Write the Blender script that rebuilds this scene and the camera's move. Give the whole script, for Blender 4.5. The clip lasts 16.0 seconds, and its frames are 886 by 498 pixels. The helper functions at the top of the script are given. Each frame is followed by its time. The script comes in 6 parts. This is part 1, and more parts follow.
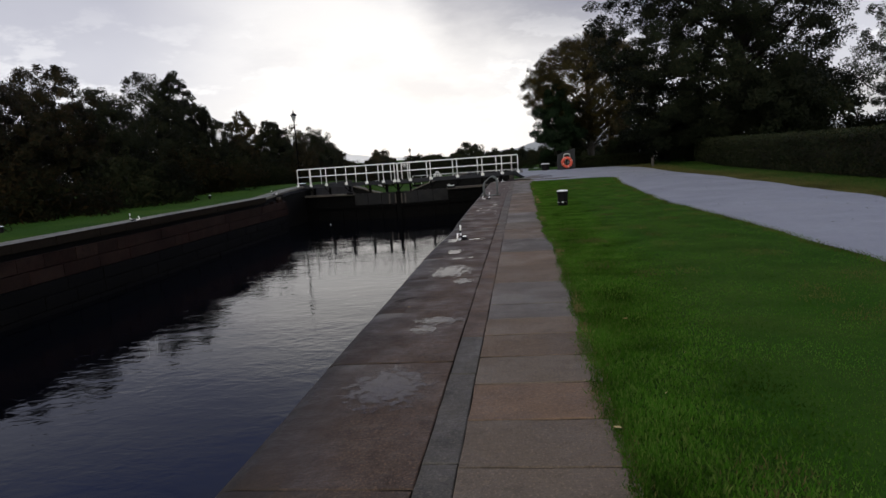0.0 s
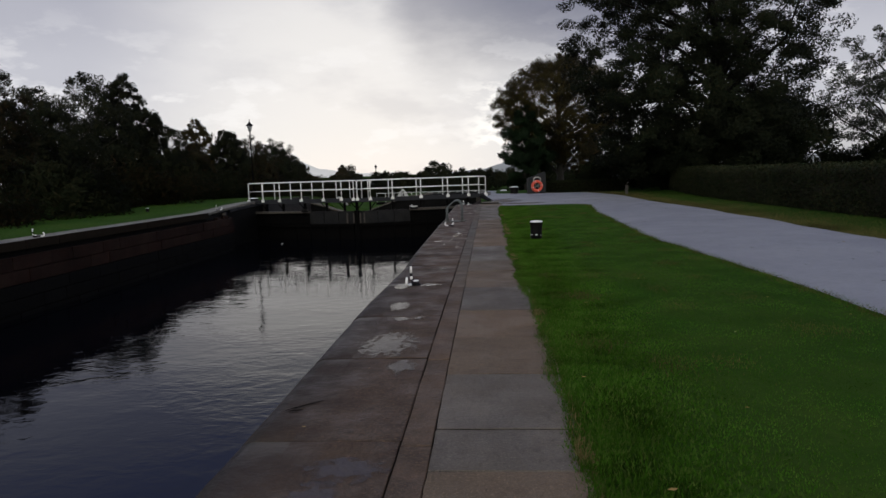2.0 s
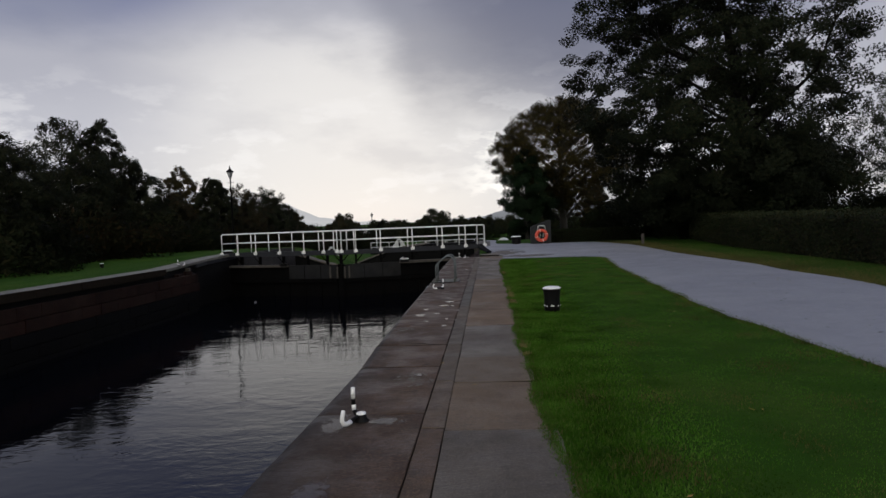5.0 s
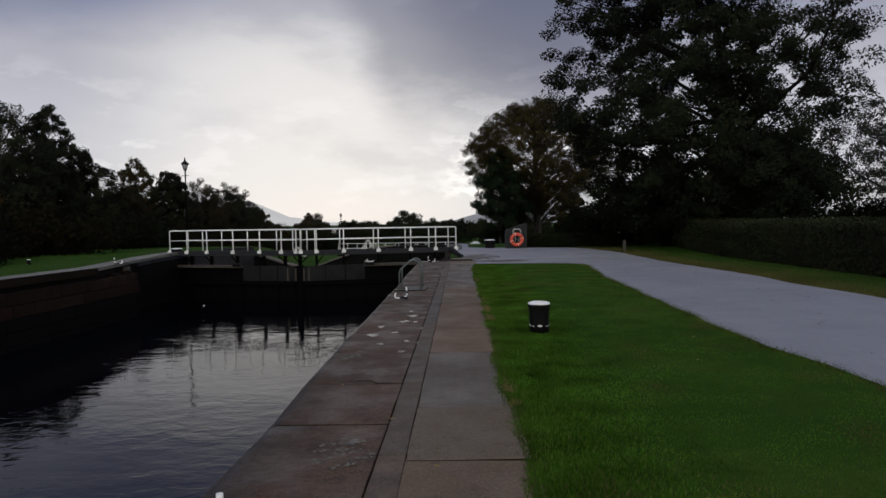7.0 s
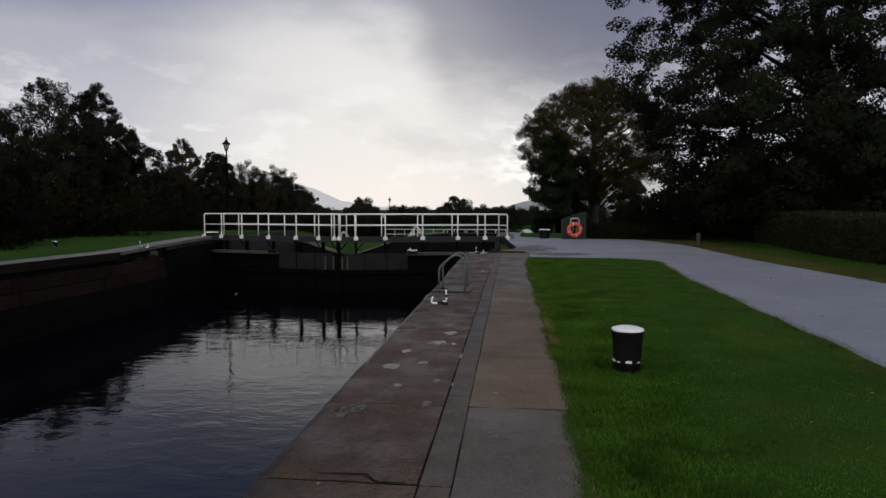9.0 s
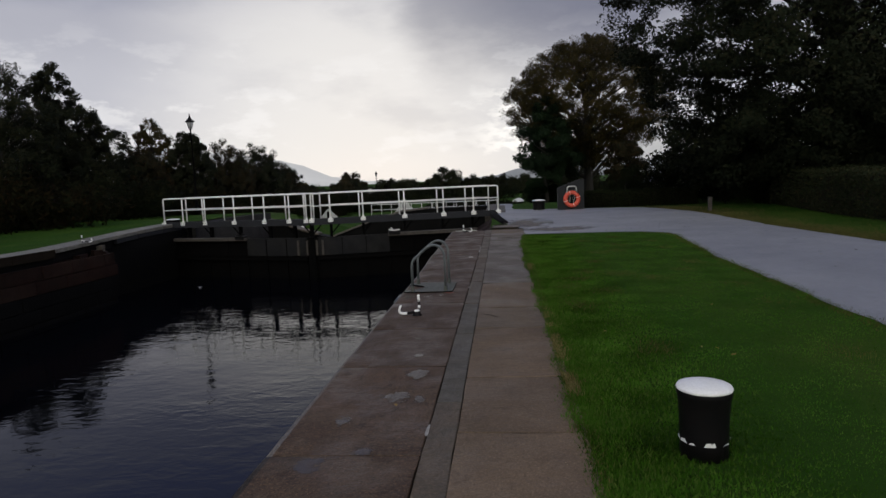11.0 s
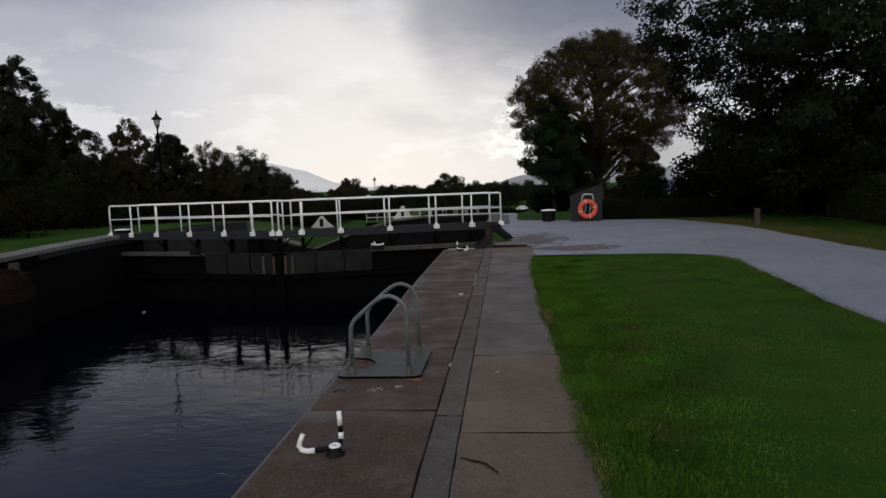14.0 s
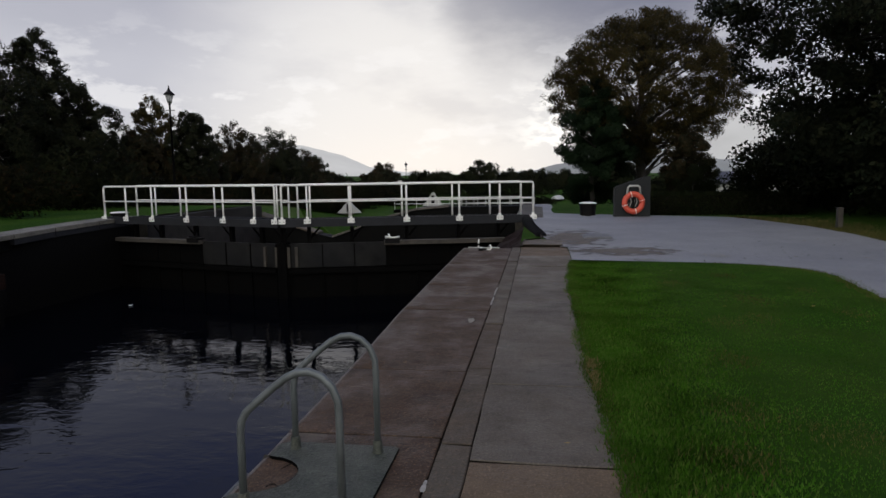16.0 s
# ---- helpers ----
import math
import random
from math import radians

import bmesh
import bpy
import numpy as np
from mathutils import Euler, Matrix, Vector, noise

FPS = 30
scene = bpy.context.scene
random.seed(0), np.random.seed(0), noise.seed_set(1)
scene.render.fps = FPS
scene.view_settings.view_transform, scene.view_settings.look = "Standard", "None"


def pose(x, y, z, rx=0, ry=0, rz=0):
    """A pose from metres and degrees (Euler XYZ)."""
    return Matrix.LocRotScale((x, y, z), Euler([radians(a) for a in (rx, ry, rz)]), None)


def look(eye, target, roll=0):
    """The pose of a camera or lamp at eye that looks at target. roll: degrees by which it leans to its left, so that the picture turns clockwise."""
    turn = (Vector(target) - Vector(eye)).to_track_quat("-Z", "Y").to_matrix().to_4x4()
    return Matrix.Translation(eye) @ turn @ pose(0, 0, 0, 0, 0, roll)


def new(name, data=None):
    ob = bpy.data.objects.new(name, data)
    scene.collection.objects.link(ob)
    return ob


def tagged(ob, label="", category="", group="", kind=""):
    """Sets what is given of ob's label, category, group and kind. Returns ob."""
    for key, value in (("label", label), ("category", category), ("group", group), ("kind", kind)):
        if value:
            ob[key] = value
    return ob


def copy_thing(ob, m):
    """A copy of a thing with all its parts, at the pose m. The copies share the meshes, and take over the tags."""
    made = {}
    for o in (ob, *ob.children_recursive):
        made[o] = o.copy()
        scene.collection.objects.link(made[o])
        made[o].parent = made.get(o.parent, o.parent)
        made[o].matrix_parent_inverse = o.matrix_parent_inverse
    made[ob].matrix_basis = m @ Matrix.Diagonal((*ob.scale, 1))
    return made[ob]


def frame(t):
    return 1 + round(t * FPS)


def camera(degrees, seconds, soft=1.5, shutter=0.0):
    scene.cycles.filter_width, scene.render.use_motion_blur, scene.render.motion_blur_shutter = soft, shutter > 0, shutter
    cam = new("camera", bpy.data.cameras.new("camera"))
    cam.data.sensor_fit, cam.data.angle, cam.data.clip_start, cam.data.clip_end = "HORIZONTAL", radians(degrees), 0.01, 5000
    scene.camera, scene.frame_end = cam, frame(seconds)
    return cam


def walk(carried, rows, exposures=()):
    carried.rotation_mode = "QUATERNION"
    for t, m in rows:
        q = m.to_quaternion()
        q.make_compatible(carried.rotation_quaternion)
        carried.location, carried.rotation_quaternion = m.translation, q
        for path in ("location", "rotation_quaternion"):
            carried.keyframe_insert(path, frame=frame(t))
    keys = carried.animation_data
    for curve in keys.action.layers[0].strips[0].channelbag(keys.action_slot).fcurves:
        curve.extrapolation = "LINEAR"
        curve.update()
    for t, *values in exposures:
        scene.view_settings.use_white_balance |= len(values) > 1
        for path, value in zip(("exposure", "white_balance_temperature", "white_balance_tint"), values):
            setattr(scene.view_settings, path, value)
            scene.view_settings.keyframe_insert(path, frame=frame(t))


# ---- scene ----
cam = camera(69.9, 16.0)
PATH = [
    (0, (0.144, -1.728, 1.594), (-0.114, 0.234, 1.305), -4.1),
    (0.5, (0.095, -1.009, 1.596), (0.011, 0.963, 1.273), -1.2),
    (1, (0.097, -0.355, 1.623), (-0.097, 1.617, 1.347), -2.7),
    (1.5, (0.124, 0.308, 1.671), (0.058, 2.281, 1.348), 0.7),
    (2, (0.119, 0.915, 1.648), (-0.029, 2.896, 1.409), -1.9),
    (2.5, (0.087, 1.481, 1.666), (0.067, 3.474, 1.505), -0.8),
    (3, (0.111, 2.148, 1.692), (0.036, 4.143, 1.569), -0.6),
    (3.5, (0.123, 2.896, 1.674), (0.179, 4.89, 1.522), -0.3),
    (4, (0.138, 3.54, 1.689), (0.047, 5.538, 1.667), 0.6),
    (4.2, (0.165, 3.809, 1.72), (0.03, 5.803, 1.64), -2.6),
    (6.3, (0.112, 6.484, 1.586), (-0.024, 8.477, 1.484), -0.8),
    (6.5, (0.132, 6.703, 1.58), (0.058, 8.697, 1.443), -1.5),
    (7, (0.122, 7.222, 1.577), (0.069, 9.22, 1.494), -0.9),
    (7.5, (0.152, 7.841, 1.573), (0.15, 9.835, 1.426), 0.7),
    (8, (0.12, 8.507, 1.596), (0.038, 10.502, 1.485), -0.8),
    (8.5, (0.097, 9.139, 1.6), (0.008, 11.127, 1.402), 0.9),
    (9, (0.06, 9.824, 1.605), (-0.15, 11.809, 1.479), 0.1),
    (9.5, (0.078, 10.494, 1.615), (-0.028, 12.484, 1.445), -0.6),
    (10, (0.04, 11.114, 1.628), (-0.127, 13.103, 1.488), -1.4),
    (10.2, (0.097, 11.415, 1.659), (-0.077, 13.396, 1.452), -2.0),
    (12.3, (0.064, 14.218, 1.69), (-0.129, 16.196, 1.471), -2.6),
    (12.5, (0.104, 14.493, 1.667), (-0.03, 16.478, 1.466), -1.9),
    (13, (0.029, 15.181, 1.62), (-0.16, 17.162, 1.419), -1.2),
    (13.5, (0.09, 15.925, 1.648), (0.059, 17.91, 1.403), 0.4),
    (14, (0.078, 16.598, 1.647), (-0.119, 18.578, 1.451), -2.1),
    (14.5, (0.088, 17.276, 1.639), (0.018, 19.257, 1.374), -2.2),
    (15, (0.123, 17.862, 1.657), (-0.122, 19.832, 1.418), -4.9),
    (15.5, (0.137, 18.498, 1.657), (-0.079, 20.465, 1.366), -0.9),
    (16, (0.135, 19.2, 1.635), (-0.166, 21.163, 1.4), -0.8),
]
walk(cam, [(t, look(eye, target, roll)) for t, eye, target, roll in PATH], [(0.0, 0.50), (1.5, 0.30), (3.0, 0.16), (7.0, 0.16), (13.0, 0.17), (16.0, 0.24)])

# ---------------------------------------------------------------- light
SKY_GAIN = 1.0
world = bpy.data.worlds.new("overcast_evening")
scene.world = world
world.use_nodes = True
wt = world.node_tree
wt.nodes.clear()


def wn(kind, **kw):
    n = wt.nodes.new(kind)
    for k, v in kw.items():
        n.inputs[k].default_value = v
    return n


def wmath(op, a, b=None, c=None, clamp=False):
    n = wt.nodes.new("ShaderNodeMath")
    n.operation, n.use_clamp = op, clamp
    for i, v in enumerate((a, b, c)):
        if v is None:
            continue
        if isinstance(v, (int, float)):
            n.inputs[i].default_value = v
        else:
            wt.links.new(v, n.inputs[i])
    return n.outputs[0]


def wsmooth(v, lo, hi):
    n = wt.nodes.new("ShaderNodeMapRange")
    n.interpolation_type = "SMOOTHSTEP"
    n.inputs["From Min"].default_value, n.inputs["From Max"].default_value = lo, hi
    wt.links.new(v, n.inputs["Value"])
    return n.outputs["Result"]


def wmix(fac, a, b):
    n = wt.nodes.new("ShaderNodeMix")
    n.data_type = "RGBA"
    for slot, v in ((0, fac), (6, a), (7, b)):
        if isinstance(v, (int, float)):
            n.inputs[slot].default_value = v
        elif isinstance(v, tuple):
            n.inputs[slot].default_value = (*v, 1)
        else:
            wt.links.new(v, n.inputs[slot])
    return n.outputs[2]


coord = wt.nodes.new("ShaderNodeTexCoord").outputs["Generated"]
sep = wt.nodes.new("ShaderNodeSeparateXYZ")
wt.links.new(coord, sep.inputs[0])
dx, dy, dz = sep.outputs
# cloud billows, flattened towards the horizon
stretch = wt.nodes.new("ShaderNodeMapping")
stretch.inputs["Scale"].default_value = (1.0, 1.0, 2.6)
wt.links.new(coord, stretch.inputs["Vector"])
billow = wn("ShaderNodeTexNoise", Scale=3.2, Detail=6.0, Roughness=0.55)
wt.links.new(stretch.outputs[0], billow.inputs["Vector"])
fine = wn("ShaderNodeTexNoise", Scale=9.0, Detail=5.0, Roughness=0.6)
wt.links.new(stretch.outputs[0], fine.inputs["Vector"])
b0 = wmath("SUBTRACT", billow.outputs["Fac"], 0.5)
f0 = wmath("SUBTRACT", fine.outputs["Fac"], 0.5)
quiet = wmath("SUBTRACT", 1.0, wsmooth(dz, 0.34, 0.55))
height = wmath("ADD", dz, wmath("MULTIPLY", wmath("MULTIPLY", b0, quiet), 0.12))
ramp = wt.nodes.new("ShaderNodeValToRGB")
ramp.color_ramp.interpolation = "EASE"
stops = ((0.0, (0.57, 0.57, 0.59)), (0.14, (0.48, 0.485, 0.54)), (0.23, (0.40, 0.405, 0.465)), (0.32, (0.180, 0.200, 0.315)), (0.45, (0.115, 0.155, 0.385)), (1.0, (0.225, 0.275, 0.50)))
for i, (p, c) in enumerate(stops):
    e = ramp.color_ramp.elements[i] if i < 2 else ramp.color_ramp.elements.new(p)
    e.position, e.color = p, (*c, 1)
wt.links.new(height, ramp.inputs["Fac"])
# the veiled sun behind the cloud
gdir = Vector((math.sin(radians(-11)) * math.cos(radians(7)), math.cos(radians(-11)) * math.cos(radians(7)), math.sin(radians(7))))
dot = wmath("ADD", wmath("ADD", wmath("MULTIPLY", dx, gdir.x), wmath("MULTIPLY", dy, gdir.y)), wmath("MULTIPLY", dz, gdir.z))
glow = wmath("MULTIPLY", wsmooth(wmath("ADD", dot, wmath("MULTIPLY", b0, 0.05)), 0.925, 1.0), wmath("MULTIPLY", wmath("SUBTRACT", 1.0, wsmooth(dz, 0.22, 0.46)), 0.72))
clouds = wmix(glow, ramp.outputs["Color"], (0.85, 0.83, 0.80))
# the dark rain cloud that stands over the far reach
edge = wmath("ADD", wmath("ADD", wmath("ADD", dx, wmath("MULTIPLY", dz, 0.25)), 0.075), wmath("ADD", wmath("MULTIPLY", b0, 0.07), wmath("MULTIPLY", f0, 0.04)))
mass = wmath("MULTIPLY", wmath("ADD", wmath("MULTIPLY", wsmooth(edge, -0.03, 0.045), 0.68), wmath("MULTIPLY", wsmooth(edge, 0.0, 0.20), 0.32)), wmath("SUBTRACT", 1.0, wsmooth(edge, 0.28, 0.55)))
mass = wmath("MULTIPLY", mass, wsmooth(wmath("ADD", dz, wmath("MULTIPLY", f0, 0.10)), 0.08, 0.26))
mass = wmath("MULTIPLY", mass, wsmooth(dy, 0.2, 0.6))
clouds = wmix(wmath("MULTIPLY", mass, 0.86), clouds, (0.13, 0.14, 0.20))
# broken bright puffs
low = wmath("SUBTRACT", 1.0, wsmooth(dz, 0.10, 0.26))
puff = wmath("MULTIPLY", wsmooth(f0, 0.02, 0.13), low)
clouds = wmix(wmath("MULTIPLY", puff, 0.45), clouds, (0.86, 0.85, 0.85))
win = wmath("MULTIPLY", wsmooth(dx, -0.07, 0.03), wmath("SUBTRACT", 1.0, wsmooth(dx, 0.12, 0.24)))
win = wmath("MULTIPLY", win, wmath("MULTIPLY", wsmooth(dz, 0.01, 0.05), wmath("SUBTRACT", 1.0, wsmooth(dz, 0.09, 0.17))))
clouds = wmix(wmath("MULTIPLY", wmath("MULTIPLY", wsmooth(f0, -0.02, 0.05), win), wsmooth(dy, 0.2, 0.6)), clouds, (0.95, 0.93, 0.90))
veil = wmath("MULTIPLY", wsmooth(b0, -0.02, -0.16), low)
clouds = wmix(wmath("MULTIPLY", veil, 0.30), clouds, (0.42, 0.42, 0.46))
bank = wmath("MULTIPLY", wmath("MULTIPLY", wsmooth(b0, -0.04, 0.12), wsmooth(wmath("ADD", dz, wmath("MULTIPLY", f0, 0.12)), 0.17, 0.32)), wsmooth(dy, 0.2, 0.6))
clouds = wmix(wmath("MULTIPLY", bank, 0.42), clouds, (0.275, 0.288, 0.350))
# lighter, thinner cloud over the land behind the quay
behind = wsmooth(wmath("ADD", wmath("MULTIPLY", dy, -1.0), wmath("MULTIPLY", b0, 0.3)), -0.15, 0.6)
clouds = wmix(behind, clouds, (1.27, 1.25, 1.22))
sky = wt.nodes.new("ShaderNodeTexSky")
sky.sky_type, sky.sun_disc = "NISHITA", False
sky.sun_elevation, sky.sun_rotation = radians(8), radians(-11)
dim = wt.nodes.new("ShaderNodeVectorMath")
dim.operation = "SCALE"
dim.inputs["Scale"].default_value = 0.05
wt.links.new(sky.outputs[0], dim.inputs[0])
total = wmix(0.975, dim.outputs[0], clouds)
bg = wt.nodes.new("ShaderNodeBackground")
bg.inputs["Strength"].default_value = SKY_GAIN
wt.links.new(total, bg.inputs["Color"])
wo = wt.nodes.new("ShaderNodeOutputWorld")
wt.links.new(bg.outputs[0], wo.inputs["Surface"])

sun = new("sun", bpy.data.lights.new("sun", "SUN"))
sun.data.energy, sun.data.angle, sun.data.color = 0.06, radians(75), (1.0, 0.97, 0.93)
sun.matrix_world = look((0, 0, 30), Vector((0, 0, 30)) - Vector((math.sin(radians(-11)), math.cos(radians(-11)), math.tan(radians(9)))))

# ---------------------------------------------------------------- materials
def material(name, colour, rough=0.7, metal=0.0, second=None, scale=3.0, amount=0.5, third=None, scale3=0.4, bump=0.0, bump_scale=40.0, spread=0.0, translucent=0.0, spec=0.5, rough2=None, tint=None, speck=0.0, algae=None):
    """Principled surface with a coarse and a fine variation of colour, relief, and per-piece variation."""
    m = bpy.data.materials.new(name)
    m.use_nodes = True
    t = m.node_tree
    p = t.nodes["Principled BSDF"]
    p.inputs["Metallic"].default_value = metal
    p.inputs["Roughness"].default_value = rough
    p.inputs["Specular IOR Level"].default_value = spec
    geo = t.nodes.new("ShaderNodeNewGeometry").outputs["Position"]

    def tex(s, detail=6.0):
        n = t.nodes.new("ShaderNodeTexNoise")
        n.inputs["Scale"].default_value, n.inputs["Detail"].default_value, n.inputs["Roughness"].default_value = s, detail, 0.62
        t.links.new(geo, n.inputs["Vector"])
        return n.outputs["Fac"]

    def span(v, lo, hi, a, b):
        n = t.nodes.new("ShaderNodeMapRange")
        for k, x in (("From Min", lo), ("From Max", hi), ("To Min", a), ("To Max", b)):
            n.inputs[k].default_value = x
        t.links.new(v, n.inputs["Value"])
        return n.outputs["Result"]

    def mix(f, a, b, mode="MIX"):
        n = t.nodes.new("ShaderNodeMix")
        n.data_type, n.blend_type = "RGBA", mode
        for slot, v in ((0, f), (6, a), (7, b)):
            if isinstance(v, (int, float)):
                n.inputs[slot].default_value = v
            elif isinstance(v, tuple):
                n.inputs[slot].default_value = (*v, 1)
            else:
                t.links.new(v, n.inputs[slot])
        return n.outputs[2]

    col = colour
    if second:
        col = mix(span(tex(scale), 0.35, 0.65, 0, amount), colour, second)
    if third:
        col = mix(span(tex(scale3), 0.42, 0.66, 0, 0.85), col, third)
    if second:
        col = mix(span(tex(scale * 14, 3.0), 0.3, 0.7, 0.0, 0.35), col, tuple(c * 0.55 for c in colour))
    if spread:
        rnd = t.nodes.new("ShaderNodeObjectInfo").outputs["Random"]
        col = mix(1.0, col, span_rgb(t, rnd, spread), "MULTIPLY")
        if tint:
            k = t.nodes.new("ShaderNodeMath")
            k.operation = "PINGPONG"
            k.inputs[1].default_value = 0.13
            t.links.new(rnd, k.inputs[0])
            col = mix(span(k.outputs[0], 0.03, 0.13, 0.0, 0.75), col, tint)
    if speck:
        # dark pits and damp blotches with broken edges
        col = mix(span(tex(3.1, 9.0), 0.50, 0.62, 0.0, speck * 0.5), col, tuple(k * 0.45 for k in colour))
        col = mix(span(tex(7.0, 8.0), 0.54, 0.66, 0.0, speck), col, tuple(k * 0.30 for k in colour))
        col = mix(span(tex(38.0, 4.0), 0.56, 0.66, 0.0, speck), col, tuple(k * 0.22 for k in colour))
        col = mix(span(tex(62.0, 3.0), 0.55, 0.64, 0.0, speck * 0.8), col, tuple(min(0.4, k * 2.1) for k in colour))
        col = mix(span(tex(95.0, 2.0), 0.54, 0.62, 0.0, speck * 0.8), col, tuple(k * 0.25 for k in colour))
        col = mix(span(tex(21.0, 6.0), 0.58, 0.70, 0.0, speck * 0.55), col, tuple(min(0.4, k * 2.0) for k in colour))
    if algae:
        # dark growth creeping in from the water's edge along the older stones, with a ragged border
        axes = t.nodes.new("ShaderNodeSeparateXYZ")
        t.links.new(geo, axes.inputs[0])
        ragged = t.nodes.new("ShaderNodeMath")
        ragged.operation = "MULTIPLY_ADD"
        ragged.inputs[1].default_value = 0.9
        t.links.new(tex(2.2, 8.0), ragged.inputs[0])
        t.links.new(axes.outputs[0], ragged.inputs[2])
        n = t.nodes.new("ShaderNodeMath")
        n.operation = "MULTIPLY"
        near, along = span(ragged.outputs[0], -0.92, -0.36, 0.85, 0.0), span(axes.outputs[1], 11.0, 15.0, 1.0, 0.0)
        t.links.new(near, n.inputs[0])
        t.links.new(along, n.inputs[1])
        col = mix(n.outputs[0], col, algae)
    if isinstance(col, tuple):
        p.inputs["Base Color"].default_value = (*col, 1)
    else:
        t.links.new(col, p.inputs["Base Color"])
    if rough2 is not None:
        t.links.new(span(tex(scale * 0.7), 0.4, 0.6, rough, rough2), p.inputs["Roughness"])
    if bump:
        b = t.nodes.new("ShaderNodeBump")
        b.inputs["Strength"].default_value, b.inputs["Distance"].default_value = bump, 0.02
        t.links.new(tex(bump_scale, 8.0), b.inputs["Height"])
        t.links.new(b.outputs[0], p.inputs["Normal"])
    if translucent:
        tr = t.nodes.new("ShaderNodeBsdfTranslucent")
        if isinstance(col, tuple):
            tr.inputs["Color"].default_value = (*col, 1)
        else:
            t.links.new(col, tr.inputs["Color"])
        ms = t.nodes.new("ShaderNodeMixShader")
        ms.inputs[0].default_value = translucent
        t.links.new(p.outputs[0], ms.inputs[1])
        t.links.new(tr.outputs[0], ms.inputs[2])
        t.links.new(ms.outputs[0], t.nodes["Material Output"].inputs["Surface"])
    return m


def span_rgb(t, value, spread):
    n = t.nodes.new("ShaderNodeMapRange")
    n.inputs["To Min"].default_value, n.inputs["To Max"].default_value = 1 - spread, 1 + spread
    t.links.new(value, n.inputs["Value"])
    return n.outputs["Result"]


def leaf_material(name, a, b, c, translucent=0.25, crown=0.0, gloss=0.08, patch=(0.5, 0.6, 1.3)):
    """Foliage whose colour changes from leaf to leaf."""
    m = bpy.data.materials.new(name)
    m.use_nodes = True
    t = m.node_tree
    p = t.nodes["Principled BSDF"]
    p.inputs["Roughness"].default_value = 0.7
    p.inputs["Specular IOR Level"].default_value = gloss
    if crown:
        tc = t.nodes.new("ShaderNodeTexCoord")
        away = t.nodes.new("ShaderNodeVectorMath")
        away.operation = "SUBTRACT"
        away.inputs[1].default_value = (0, 0, crown)
        t.links.new(tc.outputs["Object"], away.inputs[0])
        unit = t.nodes.new("ShaderNodeVectorMath")
        unit.operation = "NORMALIZE"
        t.links.new(away.outputs[0], unit.inputs[0])
        own = t.nodes.new("ShaderNodeNewGeometry")
        part_own = t.nodes.new("ShaderNodeVectorMath")
        part_own.operation = "MULTIPLY_ADD"
        part_own.inputs[1].default_value = (0.45, 0.45, 0.45)
        t.links.new(own.outputs["Normal"], part_own.inputs[0])
        t.links.new(unit.outputs[0], part_own.inputs[2])
        nrm = t.nodes.new("ShaderNodeVectorMath")
        nrm.operation = "NORMALIZE"
        t.links.new(part_own.outputs[0], nrm.inputs[0])
        t.links.new(nrm.outputs[0], p.inputs["Normal"])
    rnd = t.nodes.new("ShaderNodeNewGeometry")
    r = t.nodes.new("ShaderNodeValToRGB")
    for i, (pos, col) in enumerate(((0.0, a), (0.6, b), (1.0, c))):
        e = r.color_ramp.elements[i] if i < 2 else r.color_ramp.elements.new(pos)
        e.position, e.color = pos, (*col, 1)
    t.links.new(rnd.outputs["Random Per Island"], r.inputs["Fac"])
    n = t.nodes.new("ShaderNodeTexNoise")
    n.inputs["Scale"].default_value, n.inputs["Detail"].default_value = patch[0], 4.0
    t.links.new(rnd.outputs["Position"], n.inputs["Vector"])
    mixn = t.nodes.new("ShaderNodeMix")
    mixn.data_type, mixn.blend_type = "RGBA", "MULTIPLY"
    mixn.inputs[0].default_value = 1.0
    t.links.new(r.outputs[0], mixn.inputs[6])
    sp = t.nodes.new("ShaderNodeMapRange")
    sp.inputs["From Min"].default_value, sp.inputs["From Max"].default_value = 0.3, 0.7
    sp.inputs["To Min"].default_value, sp.inputs["To Max"].default_value = patch[1], patch[2]
    t.links.new(n.outputs["Fac"], sp.inputs["Value"])
    t.links.new(sp.outputs[0], mixn.inputs[7])
    t.links.new(mixn.outputs[2], p.inputs["Base Color"])
    tr = t.nodes.new("ShaderNodeBsdfTranslucent")
    t.links.new(mixn.outputs[2], tr.inputs["Color"])
    ms = t.nodes.new("ShaderNodeMixShader")
    ms.inputs[0].default_value = translucent
    t.links.new(p.outputs[0], ms.inputs[1])
    t.links.new(tr.outputs[0], ms.inputs[2])
    t.links.new(ms.outputs[0], t.nodes["Material Output"].inputs["Surface"])
    return m


